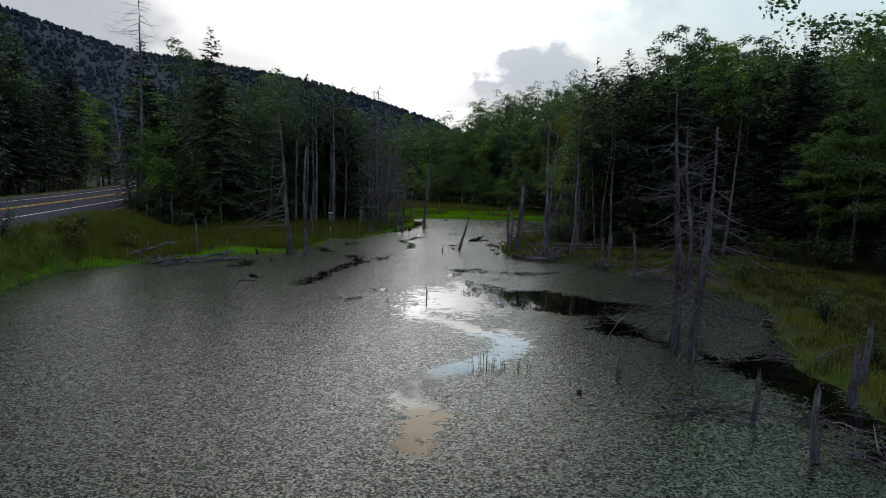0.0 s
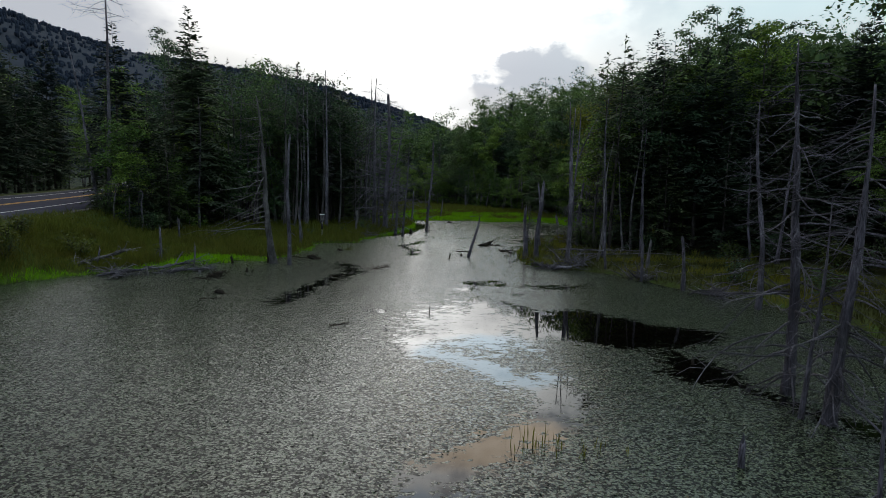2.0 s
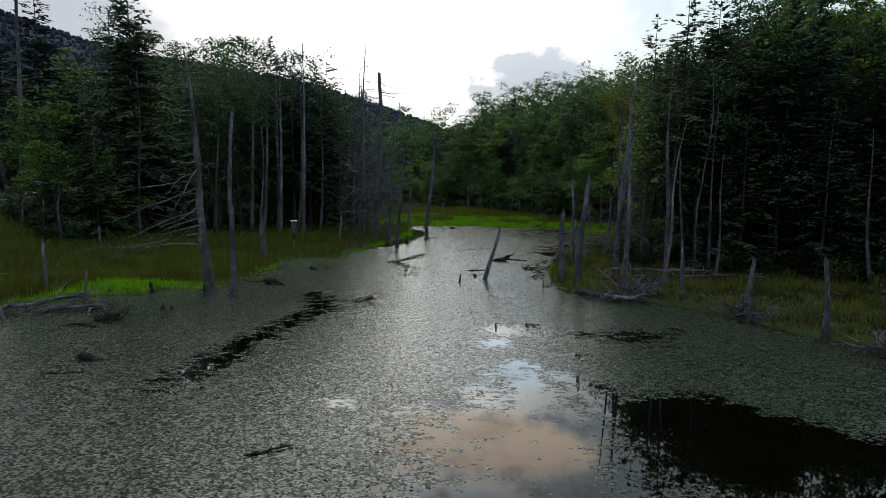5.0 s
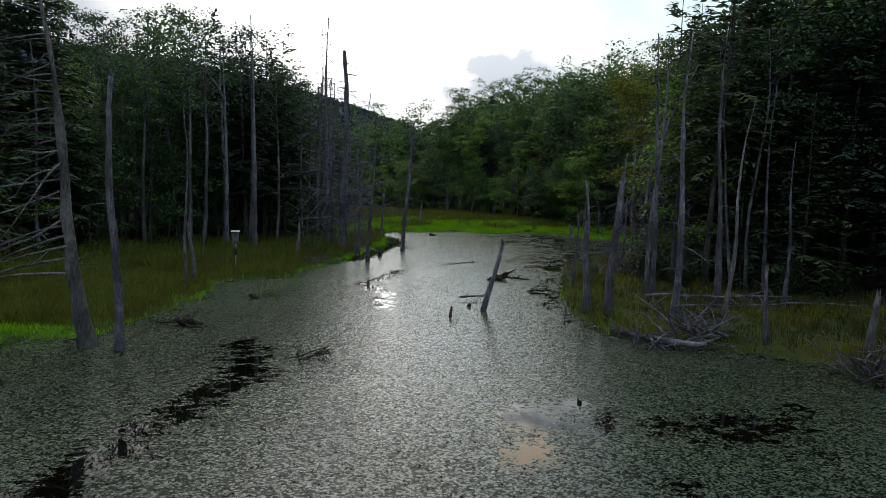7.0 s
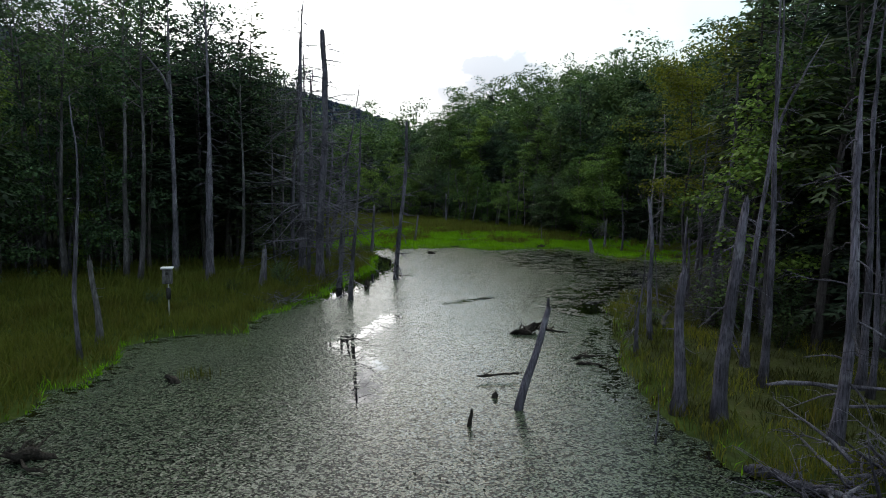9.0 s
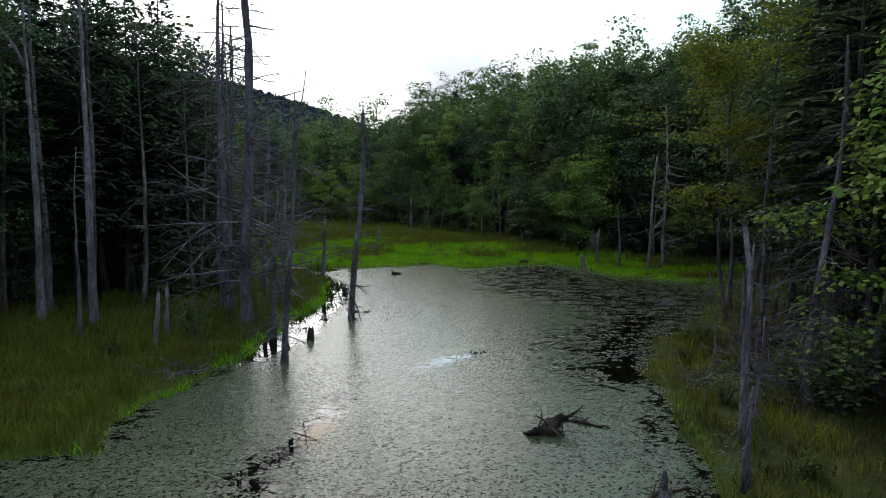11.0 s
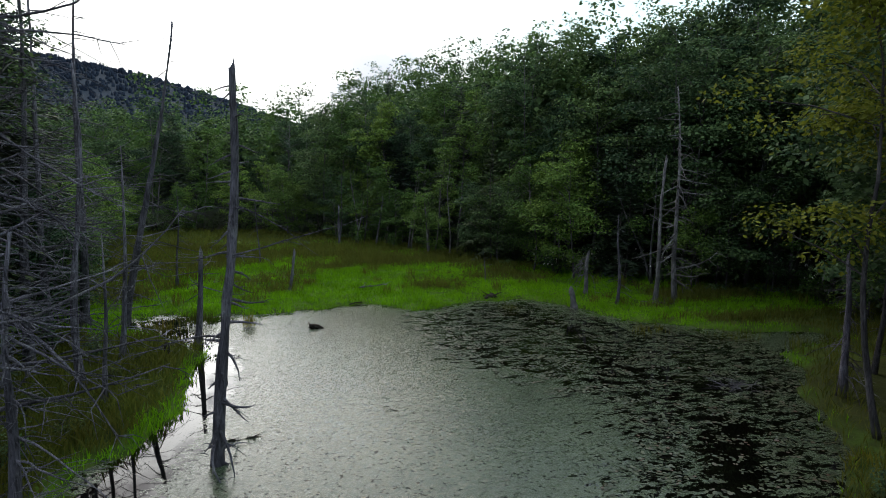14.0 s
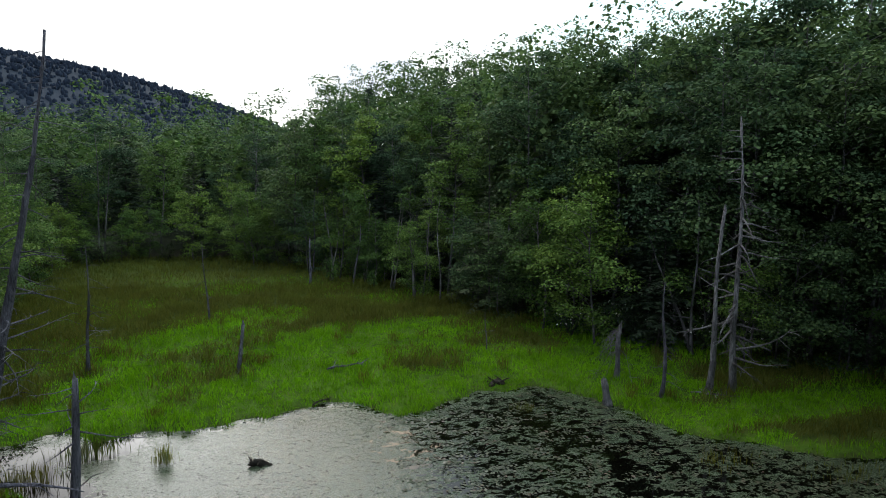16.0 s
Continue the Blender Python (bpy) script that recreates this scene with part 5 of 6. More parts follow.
def near_woods(n, x0, x1, y0, y1, deep, gap, tall=1.0, conifers=0.62, leafy=None):
    """Trees of the first rows behind the clearing's edge."""
    made = 0
    for _ in range(9000):
        if made >= n:
            break
        x, y = rnd.uniform(x0, x1), rnd.uniform(y0, y1)
        d = float(signed(np.array([(x, y)]), CLEARING)[0])
        if not 0.2 < d < deep or -2.5 < float(road_offset(np.array([(x, y)]))[0]) < 12:
            continue
        if any((x - a) ** 2 + (y - b) ** 2 < gap * gap for a, b in PLANTED):
            continue
        made += 1
        k = rnd.random()
        sc = rnd.uniform(0.84, 1.14) * tall
        low = 0.8 if x > 5 else 1.0
        if d < 2.2 and k < 0.35:
            plant(rnd.choice(leafy or (BROAD[2], HEMLOCK[1])), "young_tree", x, y, "young leafy tree at the dark wood's edge", "tree", sc * 0.8)
        elif k < conifers * 0.45:
            plant(rnd.choice(SPRUCE), "spruce_tree", x, y, L_SPRUCE, "tree", sc * low)
        elif k < conifers:
            plant(rnd.choice(HEMLOCK), "hemlock_tree", x, y, L_HEM, "tree", sc * low)
        elif k < 0.85 or x > 0:
            plant(rnd.choice(leafy or BROAD[:4]), "broadleaf_tree", x, y, L_BROAD, "tree", sc)
        else:
            plant(rnd.choice(THIN), "thin_tree", x, y, L_THIN, "tree", sc)


near_woods(40, -34, -6, 44, 84, 9, 2.1, 0.82, 0.3)
near_woods(46, -74, -30, 20, 125, 9, 2.6, 1.5)
near_woods(34, -28, 3, 84, 132, 10, 2.2, 0.9, 0.35)
near_woods(30, 10, 38, 30, 47, 12, 2.0, 0.98, 0.8, FINE)
near_woods(28, 10, 38, 47, 57, 13, 1.9, 1.12, 0.75)
near_woods(34, 10, 40, 57, 80, 15, 2.1, 1.3, 0.4, (BROAD[1], BROAD[3]))
near_woods(62, 2, 36, 72, 126, 11, 2.0, 1.03, 0.3)
near_woods(14, 13, 19, 46, 66, 13, 1.6, 1.1, 0.75)
near_woods(18, 20, 38, 66, 88, 13, 1.7, 1.3, 0.5, (BROAD[1], BROAD[3]))
near_woods(20, -26, -11, 64, 84, 11, 1.6, 1.0, 0.7)
near_woods(18, -80, -48, 84, 150, 12, 2.4, 1.35, 0.6)
near_woods(20, 22, 36, 8, 36, 8, 2.2, 1.3, 0.55, FINE)


def leafy_edge(n, x0, x1, y0, y1, kinds=None):
    """Young trees with leaves down to the ground, just outside the wood."""
    made = 0
    for _ in range(6000):
        if made >= n:
            break
        x, y = rnd.uniform(x0, x1), rnd.uniform(y0, y1)
        d = float(signed(np.array([(x, y)]), CLEARING)[0])
        if not -1.6 < d < 1.2 or any((x - a) ** 2 + (y - b) ** 2 < 1.7 for a, b in PLANTED) or float(road_offset(np.array([(x, y)]))[0]) > -3:
            continue
        made += 1
        plant(rnd.choice(kinds or (BROAD[2], BROAD[4], HEMLOCK[1])), "young_tree", x, y, "young tree with leaves down to the ground", "tree", rnd.uniform(0.5, 0.95))


leafy_edge(14, 12, 30, 78, 94)
leafy_edge(18, -2, 14, 90, 126, (BROAD[2], BROAD[2], BROAD[4]))
leafy_edge(24, -24, -2, 84, 128, (BROAD[2],))
leafy_edge(20, -26, -8, 50, 80)
leafy_edge(6, 16, 28, 66, 78)

# ---- woods behind, too many to count ----


def replicate(name, variants, spots, mat, label):
    """Joins simple crowns, one of the variants at each spot (x, y, z, scale, turn)."""
    V, F, base = [], [], 0
    for i, (x, y, z, s, a) in enumerate(spots):
        v, f = variants[i % len(variants)]
        ca, sa = math.cos(a) * s, math.sin(a) * s
        V.append(np.column_stack((v[:, 0] * ca - v[:, 1] * sa + x, v[:, 0] * sa + v[:, 1] * ca + y, v[:, 2] * s + z)))
        F.append(f + base)
        base += len(v)
    return tagged(new(name, mesh_np(name, np.concatenate(V), np.concatenate(F), mat)), label, "woods", kind="stuff")


def crown_points(seed, h, conic, count, size, wide):
    """A rough crown of leaf clumps as arrays, for trees seen from afar."""
    r = np.random.default_rng(seed)
    k = 34 if conic else 30
    t = np.sort(r.uniform(0.10, 0.98, k)) ** (0.85 if conic else 0.8)
    if conic:
        rad = wide * (1 - t) ** 0.9 * r.uniform(0.35, 0.9, k)
        R = 0.25 + 0.42 * wide * (1 - t)
    else:
        rad = wide * np.sin(np.pi * np.clip(t, 0.14, 0.96) ** 1.2) ** 0.7 * r.uniform(0.25, 0.95, k)
        R = r.uniform(0.8, 1.35, k) * wide / 2.9
    a = np.arange(k) * 2.4 + r.uniform(-0.5, 0.5, k)
    V, F = clump_leaves(seed, np.column_stack((np.cos(a) * rad, np.sin(a) * rad, t * h)), R, count, size)
    # the shaded heart of the crown: larger sprays inside
    n = 110
    zt = r.uniform(0.14, 0.76, n)
    rr = wide * 0.52 * r.uniform(0, 1, n) ** 0.5 * ((1 - zt) if conic else np.sin(np.pi * zt ** 1.2) ** 0.7)
    ang = r.uniform(0, 2 * np.pi, n)
    V2, F2 = clump_leaves(seed + 500, np.column_stack((np.cos(ang) * rr, np.sin(ang) * rr, zt * h)), np.full(n, 0.35), 2 * n, 2.3 * size)
    F = np.concatenate((F, F2 + len(V)))
    V = np.concatenate((V, V2))
    return V, F


MID_A = [crown_points(60 + i, 13 + i, False, 620, 0.36, 2.9) for i in range(5)]
MID_B = [crown_points(70 + i, 13 + 1.2 * i, True, 520, 0.38, 2.3) for i in range(4)]


def lump_points(seed, h, wide):
    """A lumpy closed crown for trees on the far ridge."""
    bm = bmesh.new()
    bmesh.ops.create_icosphere(bm, subdivisions=1, radius=1.0)
    for v in bm.verts:
        k = 1 + 0.55 * noise.noise(v.co * 1.7 + Vector((seed, 0, 0)))
        v.co = Vector((v.co.x * wide * k, v.co.y * wide * k, h * (0.55 + 0.45 * v.co.z * k)))
    bm.verts.index_update()
    out = (np.array([v.co[:] for v in bm.verts]), np.array([[v.index for v in f.verts] for f in bm.faces]))
    bm.free()
    return out


FAR_A = [lump_points(80 + i, 6 + 0.8 * i, 2.1 if i != 3 else 1.3) for i in range(5)]


def spots(n, lo, hi, x0, x1, y0, y1, seed, lowest=-1e9):
    r = np.random.default_rng(seed)
    P = np.column_stack((r.uniform(x0, x1, n), r.uniform(y0, y1, n)))
    d = signed(P, CLEARING)
    off = road_offset(P)
    ok = (d > lo) & (d < hi) & ~((off > -3) & (off < 12.5))
    P = P[ok]
    z = ground_height(P)
    return [(p[0], p[1], zz - 0.2, s, a) for p, zz, s, a in zip(P, z, r.uniform(0.75, 1.2, len(P)), r.uniform(0, 6.28, len(P)))]


mid = [q for q in spots(2300, 9, 75, -75, 120, 20, 230, 3) if q[1] - 0.9 * abs(q[0]) > 8]
mid = [q for q in mid if q[0] > 6 or float(signed(np.array([q[:2]]), CLEARING)[0]) < 34 or q[1] > 112]
rw = np.random.default_rng(31)
fill = []
for x0, x1, y0, y1, lo, hi, n, sc in ((13, 36, 66, 100, 4.5, 15, 95, 1.16), (12, 19, 49, 64, 4.0, 13, 30, 0.9)):
    P = np.column_stack((rw.uniform(x0, x1, 900), rw.uniform(y0, y1, 900)))
    d = signed(P, CLEARING)
    P = P[(d > lo) & (d < hi)][:n]
    fill += [(p[0], p[1], zz - 0.2, sc * v, a) for p, zz, v, a in zip(P, ground_height(P), rw.uniform(0.85, 1.1, len(P)), rw.uniform(0, 6.28, len(P)))]
FILL = [crown_points(90 + i, 13 + i, i == 2, 1100, 0.25, 2.8) for i in range(3)]
replicate("shaded_woods", FILL, fill, M_LEAFDK, "dense shaded woods behind the wood's edge")
replicate("broadleaf_woods", MID_A, [q for i, q in enumerate(mid) if i % 7 in (1, 3, 4, 6)], M_LEAFDK, "dark green broadleaved woods on the slopes")
replicate("broadleaf_woods", MID_A, [q for i, q in enumerate(mid) if i % 7 in (2, 5)], M_LEAF, "fresh green broadleaved woods on the slopes")
replicate("conifer_woods", MID_B, mid[0::7], M_NEEDLE, "dark conifer woods on the slopes")


def far_spots():
    r = np.random.default_rng(9)
    az = np.concatenate((r.uniform(-48, 8, 11500), r.uniform(8, 60, 600)))
    rad = r.uniform(240, 960, len(az))
    P = np.column_stack((rad * np.sin(np.radians(az)), 25 + rad * np.cos(np.radians(az))))
    P = P[signed(P, CLEARING) > 60]
    z = ground_height(P)
    return [(p[0], p[1], zz - 3.4, s, a) for p, zz, s, a in zip(P, z, r.uniform(0.7, 1.05, len(P)), r.uniform(0, 6.28, len(P)))]


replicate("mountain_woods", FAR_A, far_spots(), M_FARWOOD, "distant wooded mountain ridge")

# ---- shrubs ----


def shrub_mesh(seed, h, wide, count, mat, size=0.13):
    r = random.Random(seed)
    g, c = Geo(), Geo()
    for k in range(9):
        a = r.uniform(0, 6.28)
        tip = Vector((math.cos(a) * wide * r.uniform(0.3, 0.9), math.sin(a) * wide * r.uniform(0.3, 0.9), h * r.uniform(0.6, 1.0)))
        g.tube([Vector((0, 0, -0.1)), tip * 0.5 + Vector((0, 0, 0.1)), tip], [0.03, 0.02, 0.008], 4, False)
        for _ in range(count // 9):
            u = r.uniform(0.25, 1.1)
            p = tip * u + Vector((r.gauss(0, wide * 0.22), r.gauss(0, wide * 0.22), r.gauss(0, h * 0.12)))
            b = r.uniform(0, 6.28)
            al = Vector((math.cos(b), math.sin(b), r.uniform(-0.6, 0.5))).normalized() * size * r.uniform(0.7, 1.3)
            c.leaf(p, al, al.cross(Vector((r.uniform(-.5, .5), r.uniform(-.5, .5), 1))).normalized() * al.length * 0.6)
    return g.mesh("trunk", M_BARK), c.mesh("crown", mat, False)


SHRUBS = [shrub_mesh(5, 1.3, 0.8, 700, M_SHRUB), shrub_mesh(6, 1.0, 0.9, 600, M_SHRUB), shrub_mesh(7, 1.7, 1.0, 900, M_LEAFDK)]
for x, y, s in ((-20.3, 33.0, 1.2), (-21.2, 34.5, 1.0), (-18.9, 36.0, 1.0), (-19.4, 31.6, 0.9), (-20.8, 28.0, 1.0), (-15.8, 38.6, 0.7), (13.4, 34.0, 0.9), (15.2, 30.0, 0.9), (14.3, 22.0, 0.8), (12.6, 17.0, 0.8)):
    plant(SHRUBS[int(x * 10) % 3], "shrub", x, y, "low green shrub in the bank grass", "shrub", s)
for x, y, sc in ((-6.6, 57.4, 0.5), (-7.4, 59.0, 0.6), (-6.2, 62.6, 0.55), (-8.0, 61.2, 0.6), (-5.4, 63.8, 0.45), (-7.0, 65.4, 0.6), (-5.8, 68.0, 0.5), (-8.4, 66.8, 0.7), (-6.8, 70.6, 0.55), (-5.2, 71.6, 0.4),
                 (-9.0, 56.6, 0.5), (-8.6, 71.8, 0.7), (-11.0, 53.4, 0.4), (-7.6, 54.6, 0.4), (8.6, 55.4, 0.5), (10.6, 57.8, 0.5), (13.0, 59.0, 0.5), (7.6, 51.6, 0.5), (6.8, 47.8, 0.5)):
    plant(SHRUBS[int(-x * 10) % 3], "shrub", x, y, "small dark shrub in the bank grass", "shrub", sc)
g = Geo()
rb = random.Random(77)
for _ in range(26):
    p = Vector((rb.gauss(0, 0.6), rb.gauss(0, 0.6), rb.uniform(0.7, 1.7)))
    for _ in range(7):
        a = Vector((rb.gauss(0, 1), rb.gauss(0, 1), rb.gauss(0, 0.5))).normalized()
        g.leaf(p + a * 0.04, a * 0.07, a.cross(Vector((0.3, 0.2, 1))).normalized() * 0.05)
BLOSSOM = g.mesh("blossoms", M_FLOWER, False)
for k in range(15):
    t = k / 14
    x, y = 16.5 + 11.5 * t + rb.uniform(-0.5, 0.5), 86.2 - 10.0 * t + rb.uniform(-0.6, 0.6)
    ob = plant(SHRUBS[2], "flowering_shrub", x, y, "dark evergreen shrub with white blossoms under the trees", "shrub", rb.uniform(0.9, 1.25), group="flowering shrubs")
    part("blossoms", BLOSSOM, None, ob, "small white blossoms")
made = 0
for _ in range(4000):
    if made >= 120:
        break
    x, y = rnd.uniform(-30, 32), rnd.uniform(20, 122)
    d = float(signed(np.array([(x, y)]), CLEARING)[0])
    if not -1.2 < d < 2.0 or any((x - a) ** 2 + (y - b) ** 2 < 0.8 for a, b in PLANTED) or float(road_offset(np.array([(x, y)]))[0]) > -3:
        continue
    made += 1
    plant(rnd.choice(SHRUBS), "shrub", x, y, "dark leafy shrub under the wood's edge", "shrub", rnd.uniform(0.8, 1.4), group="shrubs under the wood's edge")

# ---- grass and sedge ----


def blades(name, P, z, height, width, mat, label, bend=0.35):
    n = len(P)
    a = rng.uniform(0, 2 * np.pi, n)
    lean = rng.uniform(0, bend, n) * height
    la = rng.uniform(0, 2 * np.pi, n)
    sx, sy = np.cos(a) * width * 0.5, np.sin(a) * width * 0.5
    tx, ty = np.cos(la) * lean, np.sin(la) * lean
    b = np.column_stack((P[:, 0], P[:, 1], z - 0.04))
    side = np.column_stack((sx, sy, np.zeros(n)))
    midp = b + np.column_stack((tx * 0.3, ty * 0.3, height * 0.55))
    tip = b + np.column_stack((tx, ty, height))
    V = np.stack((b, midp + side, tip, midp - side), axis=1).reshape(-1, 3)
    F = np.arange(4 * n).reshape(n, 4)
    return tagged(new(name, mesh_np(name, V, F, mat)), label, "grass", kind="stuff")


def scatter(n, x0, x1, y0, y1):
    return np.column_stack((rng.uniform(x0, x1, n), rng.uniform(y0, y1, n)))


Q = np.concatenate((scatter(250000, -24, 27, 24, 122), scatter(85000, -26, -3, 10, 80), scatter(60000, -32, -12, 6, 44), scatter(45000, -10, 26, 72, 95), scatter(170000, -16, 26, 72, 104), scatter(70000, -22, -3, 34, 74)))
dp, dc = shore(Q), signed(Q, CLEARING)
on = (dp > -0.05) & (dc < 1.5) & (road_offset(Q) < -3.3) & ((Q[:, 0] < 3) | (Q[:, 1] > 66) | ((dp < 1.6) & (Q[:, 1] > 40)))
Q, dp, dc = Q[on], dp[on], dc[on]
is_lush = rng.uniform(0, 1, len(Q)) < lushness(Q, dp) * np.where((Q[:, 0] > 3) & (Q[:, 1] < 66), 0.2, 1.0)
zq = ground_height(Q)
clump = 0.6 * grain(Q, 0.9, 2) + 0.6 * grain(Q, 0.35, 8)
tuft = np.clip(0.72 + 0.5 * clump + 0.3 * wave(Q, 1.7, 4), 0.18, 1.7)
stay = rng.uniform(0, 1, len(Q)) < np.clip(0.8 + 0.5 * clump, 0.3, 1)
Q, zq, tuft, is_lush = Q[stay], zq[stay], tuft[stay], is_lush[stay]
G = Q[is_lush]
blades("bright_sedge", G, zq[is_lush], np.clip(rng.uniform(0.15, 0.36, len(G)) * tuft[is_lush], 0.1, 1), rng.uniform(0.018, 0.042, len(G)), M_SEDGE, "bright green sedge growing thick along the water", 0.9)
G = Q[~is_lush]
blades("meadow_grass", G, zq[~is_lush], np.clip(rng.uniform(0.3, 0.72, len(G)) * tuft[~is_lush], 0.15, 1.2), rng.uniform(0.018, 0.045, len(G)), M_GRASS, "tall olive-green and brownish marsh grass", 0.85)
# tussocks: taller, darker tufts standing out of the meadow
T = scatter(900, -22, 26, 26, 118)
T = T[(signed(T, POND) > 0.2) & (signed(T, CLEARING) < -0.5) & (road_offset(T) < -3)][:190]
Q = np.repeat(T, 38, axis=0) + rng.normal(0, 0.16, (38 * len(T), 2))
size = np.repeat(rng.uniform(0.4, 0.95, len(T)), 38)
blades("tussock_grass", Q, ground_height(Q), size * rng.uniform(0.5, 1.0, len(Q)), rng.uniform(0.018, 0.035, len(Q)), M_GRASS, "dark tussocks of tall sedge in the meadow", 0.6)
Q = scatter(210000, 3, 24, 8, 60)
dp = shore(Q)
thick = 0.5 + 0.6 * grain(Q, 1.3, 3) + 0.5 * grain(Q, 0.5, 5)
on = (dp > 0.0) & (signed(Q, CLEARING) < 1) & (dp < 9) & (rng.uniform(0, 1, len(Q)) < thick)
Q, thick = Q[on], np.clip(thick[on], 0.3, 1.2)
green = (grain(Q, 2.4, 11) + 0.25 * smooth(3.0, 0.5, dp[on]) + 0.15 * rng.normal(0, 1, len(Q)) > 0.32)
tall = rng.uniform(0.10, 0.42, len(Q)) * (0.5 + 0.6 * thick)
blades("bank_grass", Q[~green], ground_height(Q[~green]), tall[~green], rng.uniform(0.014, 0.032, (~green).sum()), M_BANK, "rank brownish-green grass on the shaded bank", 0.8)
blades("bank_sedge", Q[green], ground_height(Q[green]), tall[green] * 1.2, rng.uniform(0.014, 0.032, green.sum()), M_GRASS, "green sedge clumps on the shaded bank", 0.7)


def reeds(x, y, n, wide, h, label):
    P = np.column_stack((rng.normal(x, wide, n), rng.normal(y, wide * 0.6, n)))
    ob = blades("reed_clump", P, np.full(n, -0.05), rng.uniform(0.5, 1.0, n) * h, rng.uniform(0.012, 0.025, n), M_GRASS, label, 0.25)
    tagged(ob, label, "reeds")


reeds(1.35, 16.3, 34, 0.22, 0.55, "small clump of green reeds in the pond")
reeds(2.1, 16.0, 24, 0.35, 0.40, "sparse green reeds in the pond")
reeds(-6.7, 45.6, 60, 0.25, 0.5, "small clump of green reeds in the pond")
reeds(-2.4, 75.0, 90, 0.14, 0.8, "tall tuft of sedge standing in the water")
reeds(-4.6, 75.8, 260, 0.42, 0.85, "tall tuft of sedge standing in the water")
reeds(-5.8, 74.6, 200, 0.4, 0.7, "tall tuft of sedge standing in the water")
reeds(9.6, 76.6, 60, 0.3, 0.5, "small clump of green reeds in the pond")
reeds(14.0, 71.4, 90, 0.5, 0.5, "loose patch of green reeds in the shallows")
reeds(17.0, 69.8, 90, 0.6, 0.5, "loose patch of green reeds in the shallows")

# ---- fallen wood ----


def log(x, y, length, az, r, mat=None, lift=0.0, stubs=4, tilt=0.0, label="grey fallen log half sunk in the pond"):
    """A crooked fallen log with splintered ends and broken branch stubs."""
    mat = mat or M_DEAD
    r *= 0.62
    rn = random.Random(int(x * 131 + y * 17))
    ob = thing("fallen_log", pose(x, y, max(gz(x, y), 0) + lift, 0, 0, az), label, "log")
    n = 11
    sway, rise = 0.0, 0.0
    pts = []
    for i in range(n):
        sway += rn.uniform(-0.04, 0.04) * length
        rise = rise * 0.6 + rn.uniform(-0.02, 0.03)
        pts.append(Vector((length * (i / (n - 1) - 0.5), sway, r * 0.4 + tilt * length * i / (n - 1) + rise)))
    g = Geo()
    g.tube(pts, [r * (1 - 0.6 * i / (n - 1)) * rn.uniform(0.72, 1.25) * (0.55 if i == 0 else 1) for i in range(n)], 8)
    for v in g.v:
        v += noise.noise_vector(v * 6 + Vector((x, y, 0))) * 0.3 * r
    part("trunk", g, mat, ob)
    for _ in range(stubs + 2):
        t = rn.uniform(0.1, 1)
        part("limb", limb_geo(rn, at_path(pts, t), rn.choice((1, -1)) * rn.uniform(0.4, 1.6), length * rn.uniform(0.1, 0.42), rn.uniform(-0.1, 1.0), 0.05, r * 0.4, 4), mat, ob)
    return ob


def brush(x, y, wide, high, n, mat=None, label="tangled pile of bare grey branches at the water's edge", thick=1.0):
    """A heap of crossed dead branches."""
    mat = mat or M_DEAD
    rn = random.Random(int(x * 77 + y * 51))
    ob = thing("brush_pile", pose(x, y, max(gz(x, y), -0.05) - 0.03), label, "brush pile")
    for k in range(int(n * 1.5)):
        a, b = rn.uniform(0, 6.28), rn.uniform(0, 6.28)
        st = Vector((math.cos(a) * wide * rn.uniform(0, 0.8), math.sin(a) * wide * rn.uniform(0, 0.6), rn.uniform(0, high * 0.25)))
        part("limb", limb_geo(rn, st, b, wide * rn.uniform(0.35, 1.25), rn.uniform(0.0, 1.1) * high / wide, 0.06, rn.uniform(0.008, 0.03) * thick, 5), mat, ob)
    return ob


def rootwad(x, y, size, az, mat=None, label="dark upturned root lying in the pond"):
    """A torn-out stump lying in the water, with jagged roots on all sides."""
    mat = mat or M_WET
    rn = random.Random(int(x * 31 + y * 13))
    ob = thing("tree_root", pose(x, y, -0.06, 0, 0, az), label, "root")
    g = Geo()
    pts = [Vector((size * (i / 6 - 0.5) * 1.2, rn.uniform(-.12, .12) * size, size * (0.02 + 0.30 * i / 6))) for i in range(7)]
    g.tube(pts, [size * v for v in (0.05, 0.11, 0.13, 0.17, 0.19, 0.15, 0.05)], 10)
    for v in g.v:
        v += noise.noise_vector(v * 5 / size + Vector((x, 0, 0))) * 0.2 * size
    part("trunk", g, mat, ob)
    for _ in range(16):
        part("limb", limb_geo(rn, at_path(pts, rn.uniform(0.2, 1)), rn.uniform(-2.6, 2.6), size * rn.uniform(0.25, 0.85), rn.uniform(-0.7, 1.3), 0.1, size * rn.uniform(0.025, 0.07), 2), mat, ob)
    return ob


rootwad(2.65, 50.5, 0.9, 12, M_WET, "thick splintered dark stump lying in the pond")
log(1.0, 45.4, 1.1, 5, 0.07, M_WET, 0.12, 3)
log(3.6, 50.9, 1.3, -30, 0.09, M_WET)
log(4.0, 47.6, 1.2, 20, 0.08, M_WET)
log(3.9, 46.9, 0.9, -5, 0.07, M_WET)
log(-1.6, 63.5, 0.8, 10, 0.06, M_WET)
rootwad(0.35, 74.3, 0.55, 170)
rootwad(-7.2, 45.3, 0.5, 160)
rootwad(-8.0, 41.0, 0.7, 200)
log(-8.3, 40.9, 2.2, 150, 0.06, M_WET, 0.05, 6)
log(-17.3, 34.9, 2.8, 25, 0.17, M_PALE, 0.05, 12, 0.28, "bleached fallen log with branches on the bank")
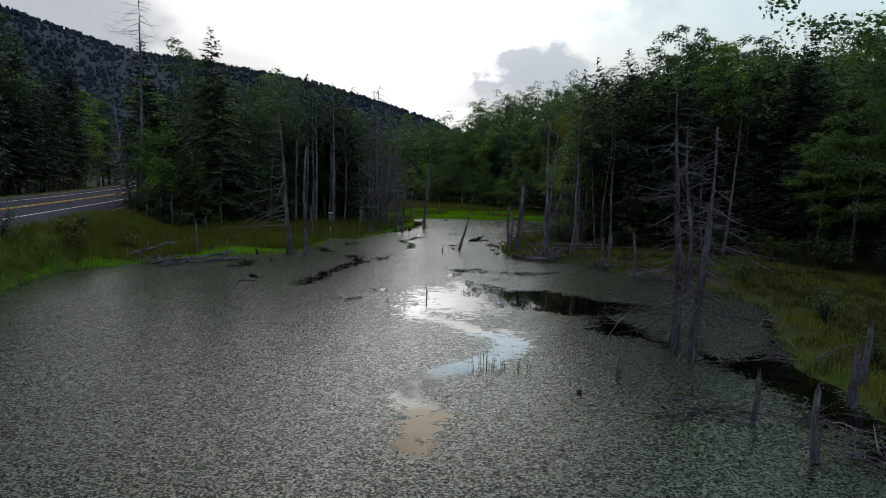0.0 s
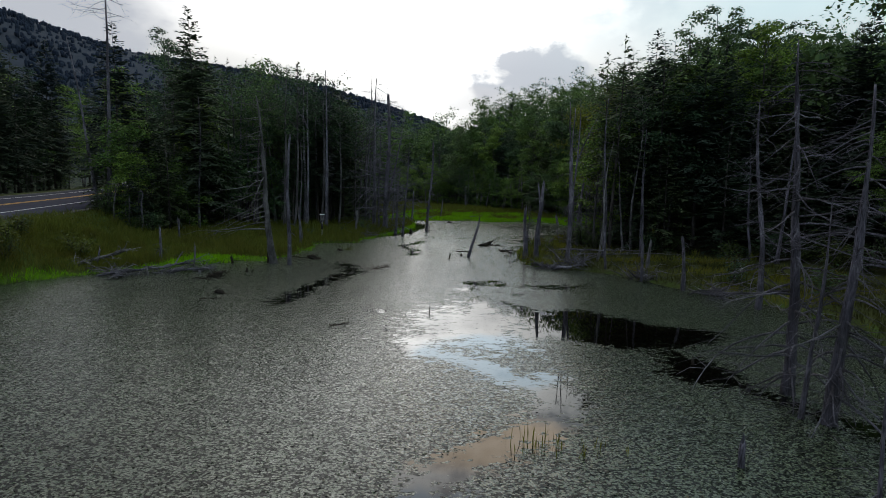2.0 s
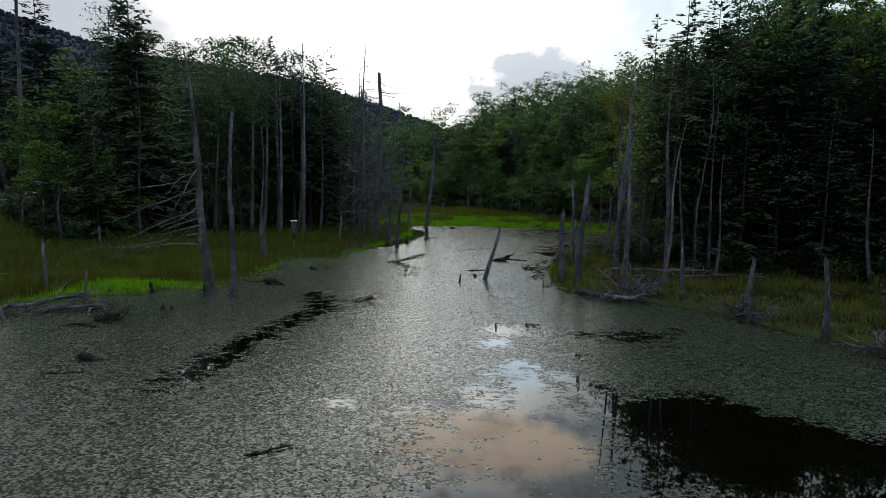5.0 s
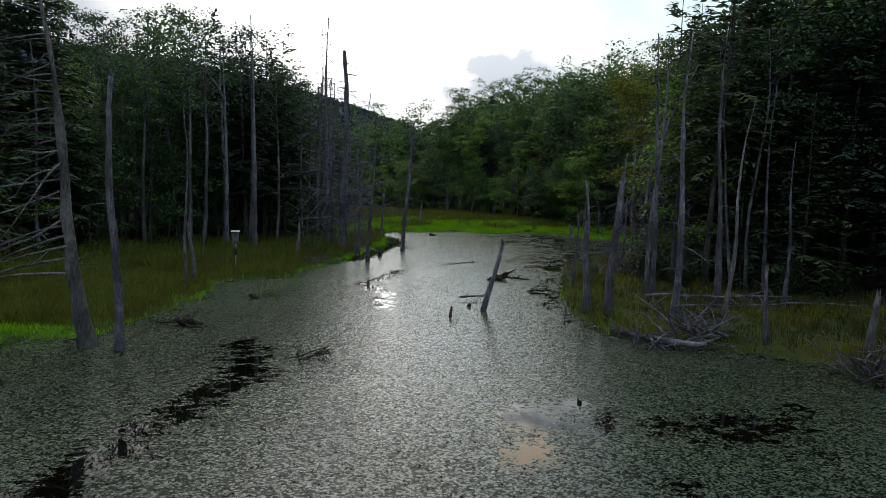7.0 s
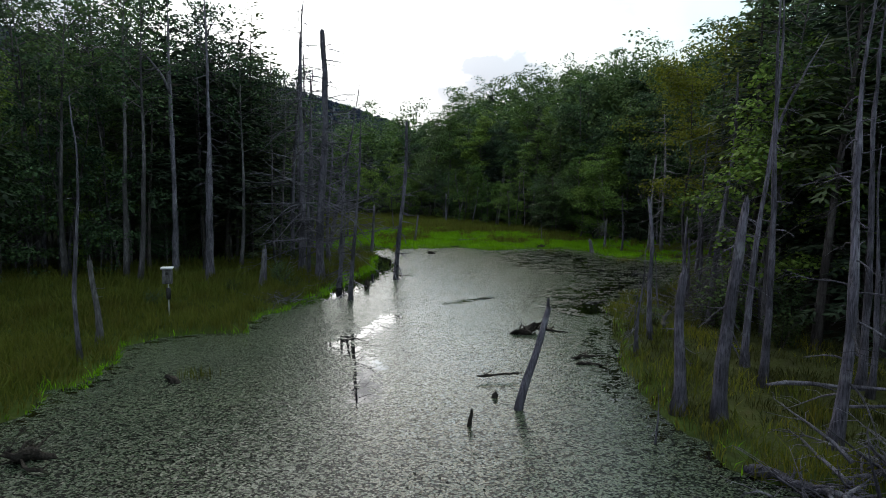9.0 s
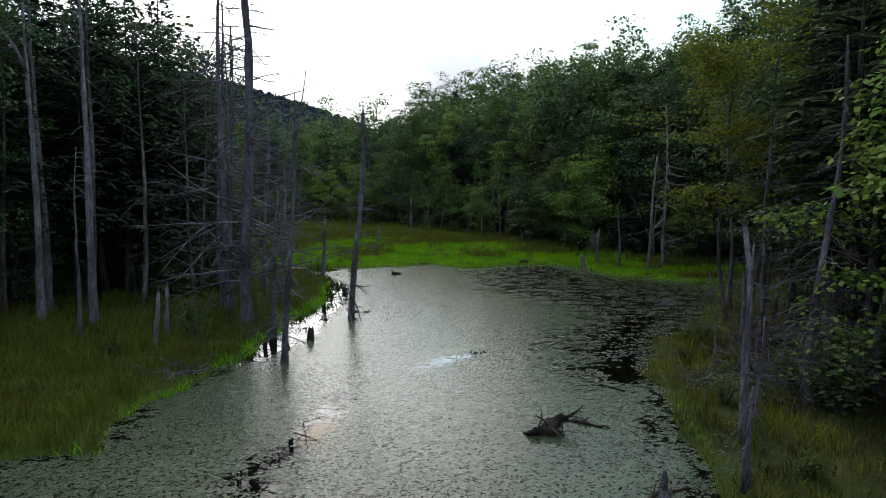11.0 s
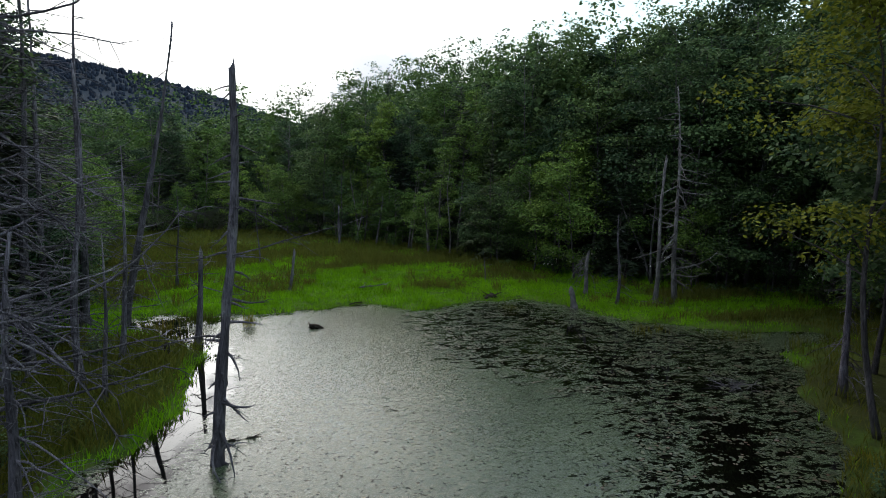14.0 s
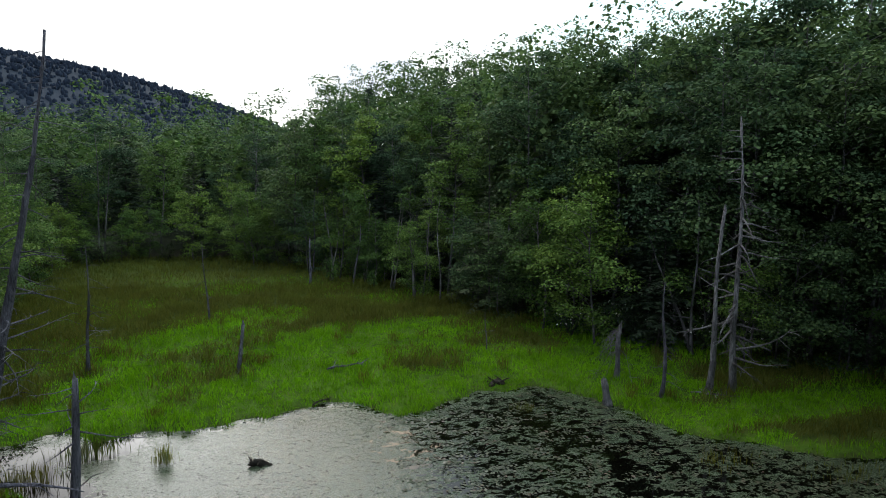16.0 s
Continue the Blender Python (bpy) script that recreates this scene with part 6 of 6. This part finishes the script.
brush(-16.2, 34.3, 1.3, 0.9, 14, M_PALE, thick=1.8)
log(-14.9, 34.6, 4.4, 50, 0.15, M_DEAD, 0.06, 14, 0.06)
brush(-15.2, 33.0, 1.0, 0.8, 12, M_DEAD, thick=1.9)
log(-12.8, 34.9, 2.2, 20, 0.12, M_DEAD, 0.04, 10, 0.08)
brush(-13.9, 34.6, 1.1, 0.7, 12, M_DEAD, thick=1.8)
brush(-12.6, 35.4, 0.9, 0.7, 10, M_DEAD, thick=1.8)
rootwad(-11.2, 33.8, 0.7, 30)
rootwad(-9.4, 29.8, 0.5, 170)
brush(-11.1, 33.4, 0.8, 0.6, 10, M_WET, "dark bare branches sticking out of the pond", 1.8)
log(-9.4, 28.7, 0.9, 8, 0.06, M_WET, 0, 2)
log(-3.7, 25.0, 0.8, 20, 0.05, M_WET, 0, 3)
brush(-3.9, 37.7, 0.9, 0.6, 9, M_WET, "thin bare branches sticking out of the pond", 1.3)
brush(6.1, 13.2, 1.3, 0.45, 18, M_DEAD, "pile of bleached branches lying in the pond", 1.2)
brush(8.4, 12.8, 0.9, 0.6, 14, M_PALE)
brush(8.6, 10.9, 1.2, 1.0, 18, M_DEAD)
log(6.3, 13.0, 1.6, 150, 0.05, M_PALE, 0.08, 5)
brush(5.6, 39.3, 1.3, 0.7, 26, M_DEAD)
log(5.2, 39.7, 1.6, -50, 0.17, M_DEAD, 0.05, 12, 0.05)
log(6.2, 38.8, 1.4, -50, 0.2, M_DEAD, 0.05, 6, 0.12)
brush(6.9, 39.5, 1.3, 1.6, 34, M_DEAD, "tall tangle of bleached dead branches on the bank", 1.9)
brush(9.7, 36.0, 1.3, 1.4, 26, M_DEAD, thick=1.5)
brush(11.6, 31.6, 1.6, 1.3, 30, M_DEAD, thick=1.4)
brush(10.4, 17.2, 1.2, 1.0, 16, M_DEAD)
brush(11.8, 22.6, 1.3, 0.8, 16, M_DEAD)
log(9.2, 42.8, 5.0, -8, 0.09, M_DEAD, 0.55, 5, 0.02, "long grey fallen pole lying across the bank")
log(10.0, 42.0, 4.6, -4, 0.08, M_DEAD, 0.35, 4, 0.03, "long grey fallen pole lying across the bank")
brush(7.5, 53.2, 1.0, 0.6, 14, M_PALE)
brush(10.3, 53.2, 1.8, 1.5, 34, M_DEAD, "thicket of bare grey branches on the bank")
brush(12.6, 57.4, 1.7, 1.6, 30, M_DEAD, "thicket of bare grey branches on the bank")
log(7.7, 50.7, 0.9, 60, 0.16, M_PALE, 0.2, 2, 0.4, "short bleached log propped in the bank grass")
log(7.0, 56.2, 1.2, 25, 0.07, M_PALE)
log(17.4, 76.0, 1.8, -35, 0.08, M_PALE, 0.05, 5)
log(3.6, 82.4, 1.6, 5, 0.10, M_DEAD, 0.1, 7, 0.05)
rootwad(9.4, 79.4, 0.8, 10)
log(2.4, 79.0, 1.0, 40, 0.07, M_WET, 0.05, 5)
brush(-6.6, 55.0, 1.2, 0.8, 16, M_DEAD)
brush(-5.6, 60.6, 1.4, 0.9, 16, M_DEAD)
brush(-8.2, 63.0, 1.2, 0.9, 14, M_DEAD)
brush(-5.0, 67.0, 0.9, 0.7, 12, M_DEAD)
brush(12.6, 64.6, 1.0, 0.5, 16, M_DEAD)
log(6.6, 64.6, 1.6, 5, 0.03, M_WET, 0, 2)
brush(2.4, 64.4, 0.5, 0.25, 5, M_WET, "dark twigs lying on the pond")
brush(4.1, 58.2, 0.4, 0.2, 5, M_WET, "dark twigs lying on the pond")

# ---- nest box on a pole ----
box = thing("nest_box", pose(-9.7, 51.4, gz(-9.7, 51.4), 0, 0, 12), "grey wooden nest box with a pale roof on a pole", "nest box")
g = Geo()
g.tube([(0, 0.12, -0.3), (0, 0.12, 1.9)], [0.022, 0.022], 8)
part("pole", g, M_POLE, box, "thin galvanised pole")
g = Geo()
g.tube([(0, 0.12, 0.78), (0, 0.12, 1.0), (0, 0.12, 1.18)], [0.075, 0.075, 0.07], 12)
part("predator_guard", g, M_GUARD, box, "dark sheet-metal guard")
g = Geo()
g.box((-0.15, -0.13, 1.36), (0.15, 0.09, 1.88))
body = part("body", g, M_BOX, box, smooth=False)
g = Geo()
g.tube([(0, -0.131, 1.72), (0, -0.137, 1.72)], [0.05, 0.05], 12)
part("entrance_hole", g, M_GUARD, body, "round dark entrance hole")
g = Geo()
g.box((-0.19, -0.22, 1.885), (0.19, 0.14, 1.93))
part("roof", g, M_ROOF, box, "pale sheet roof", False)
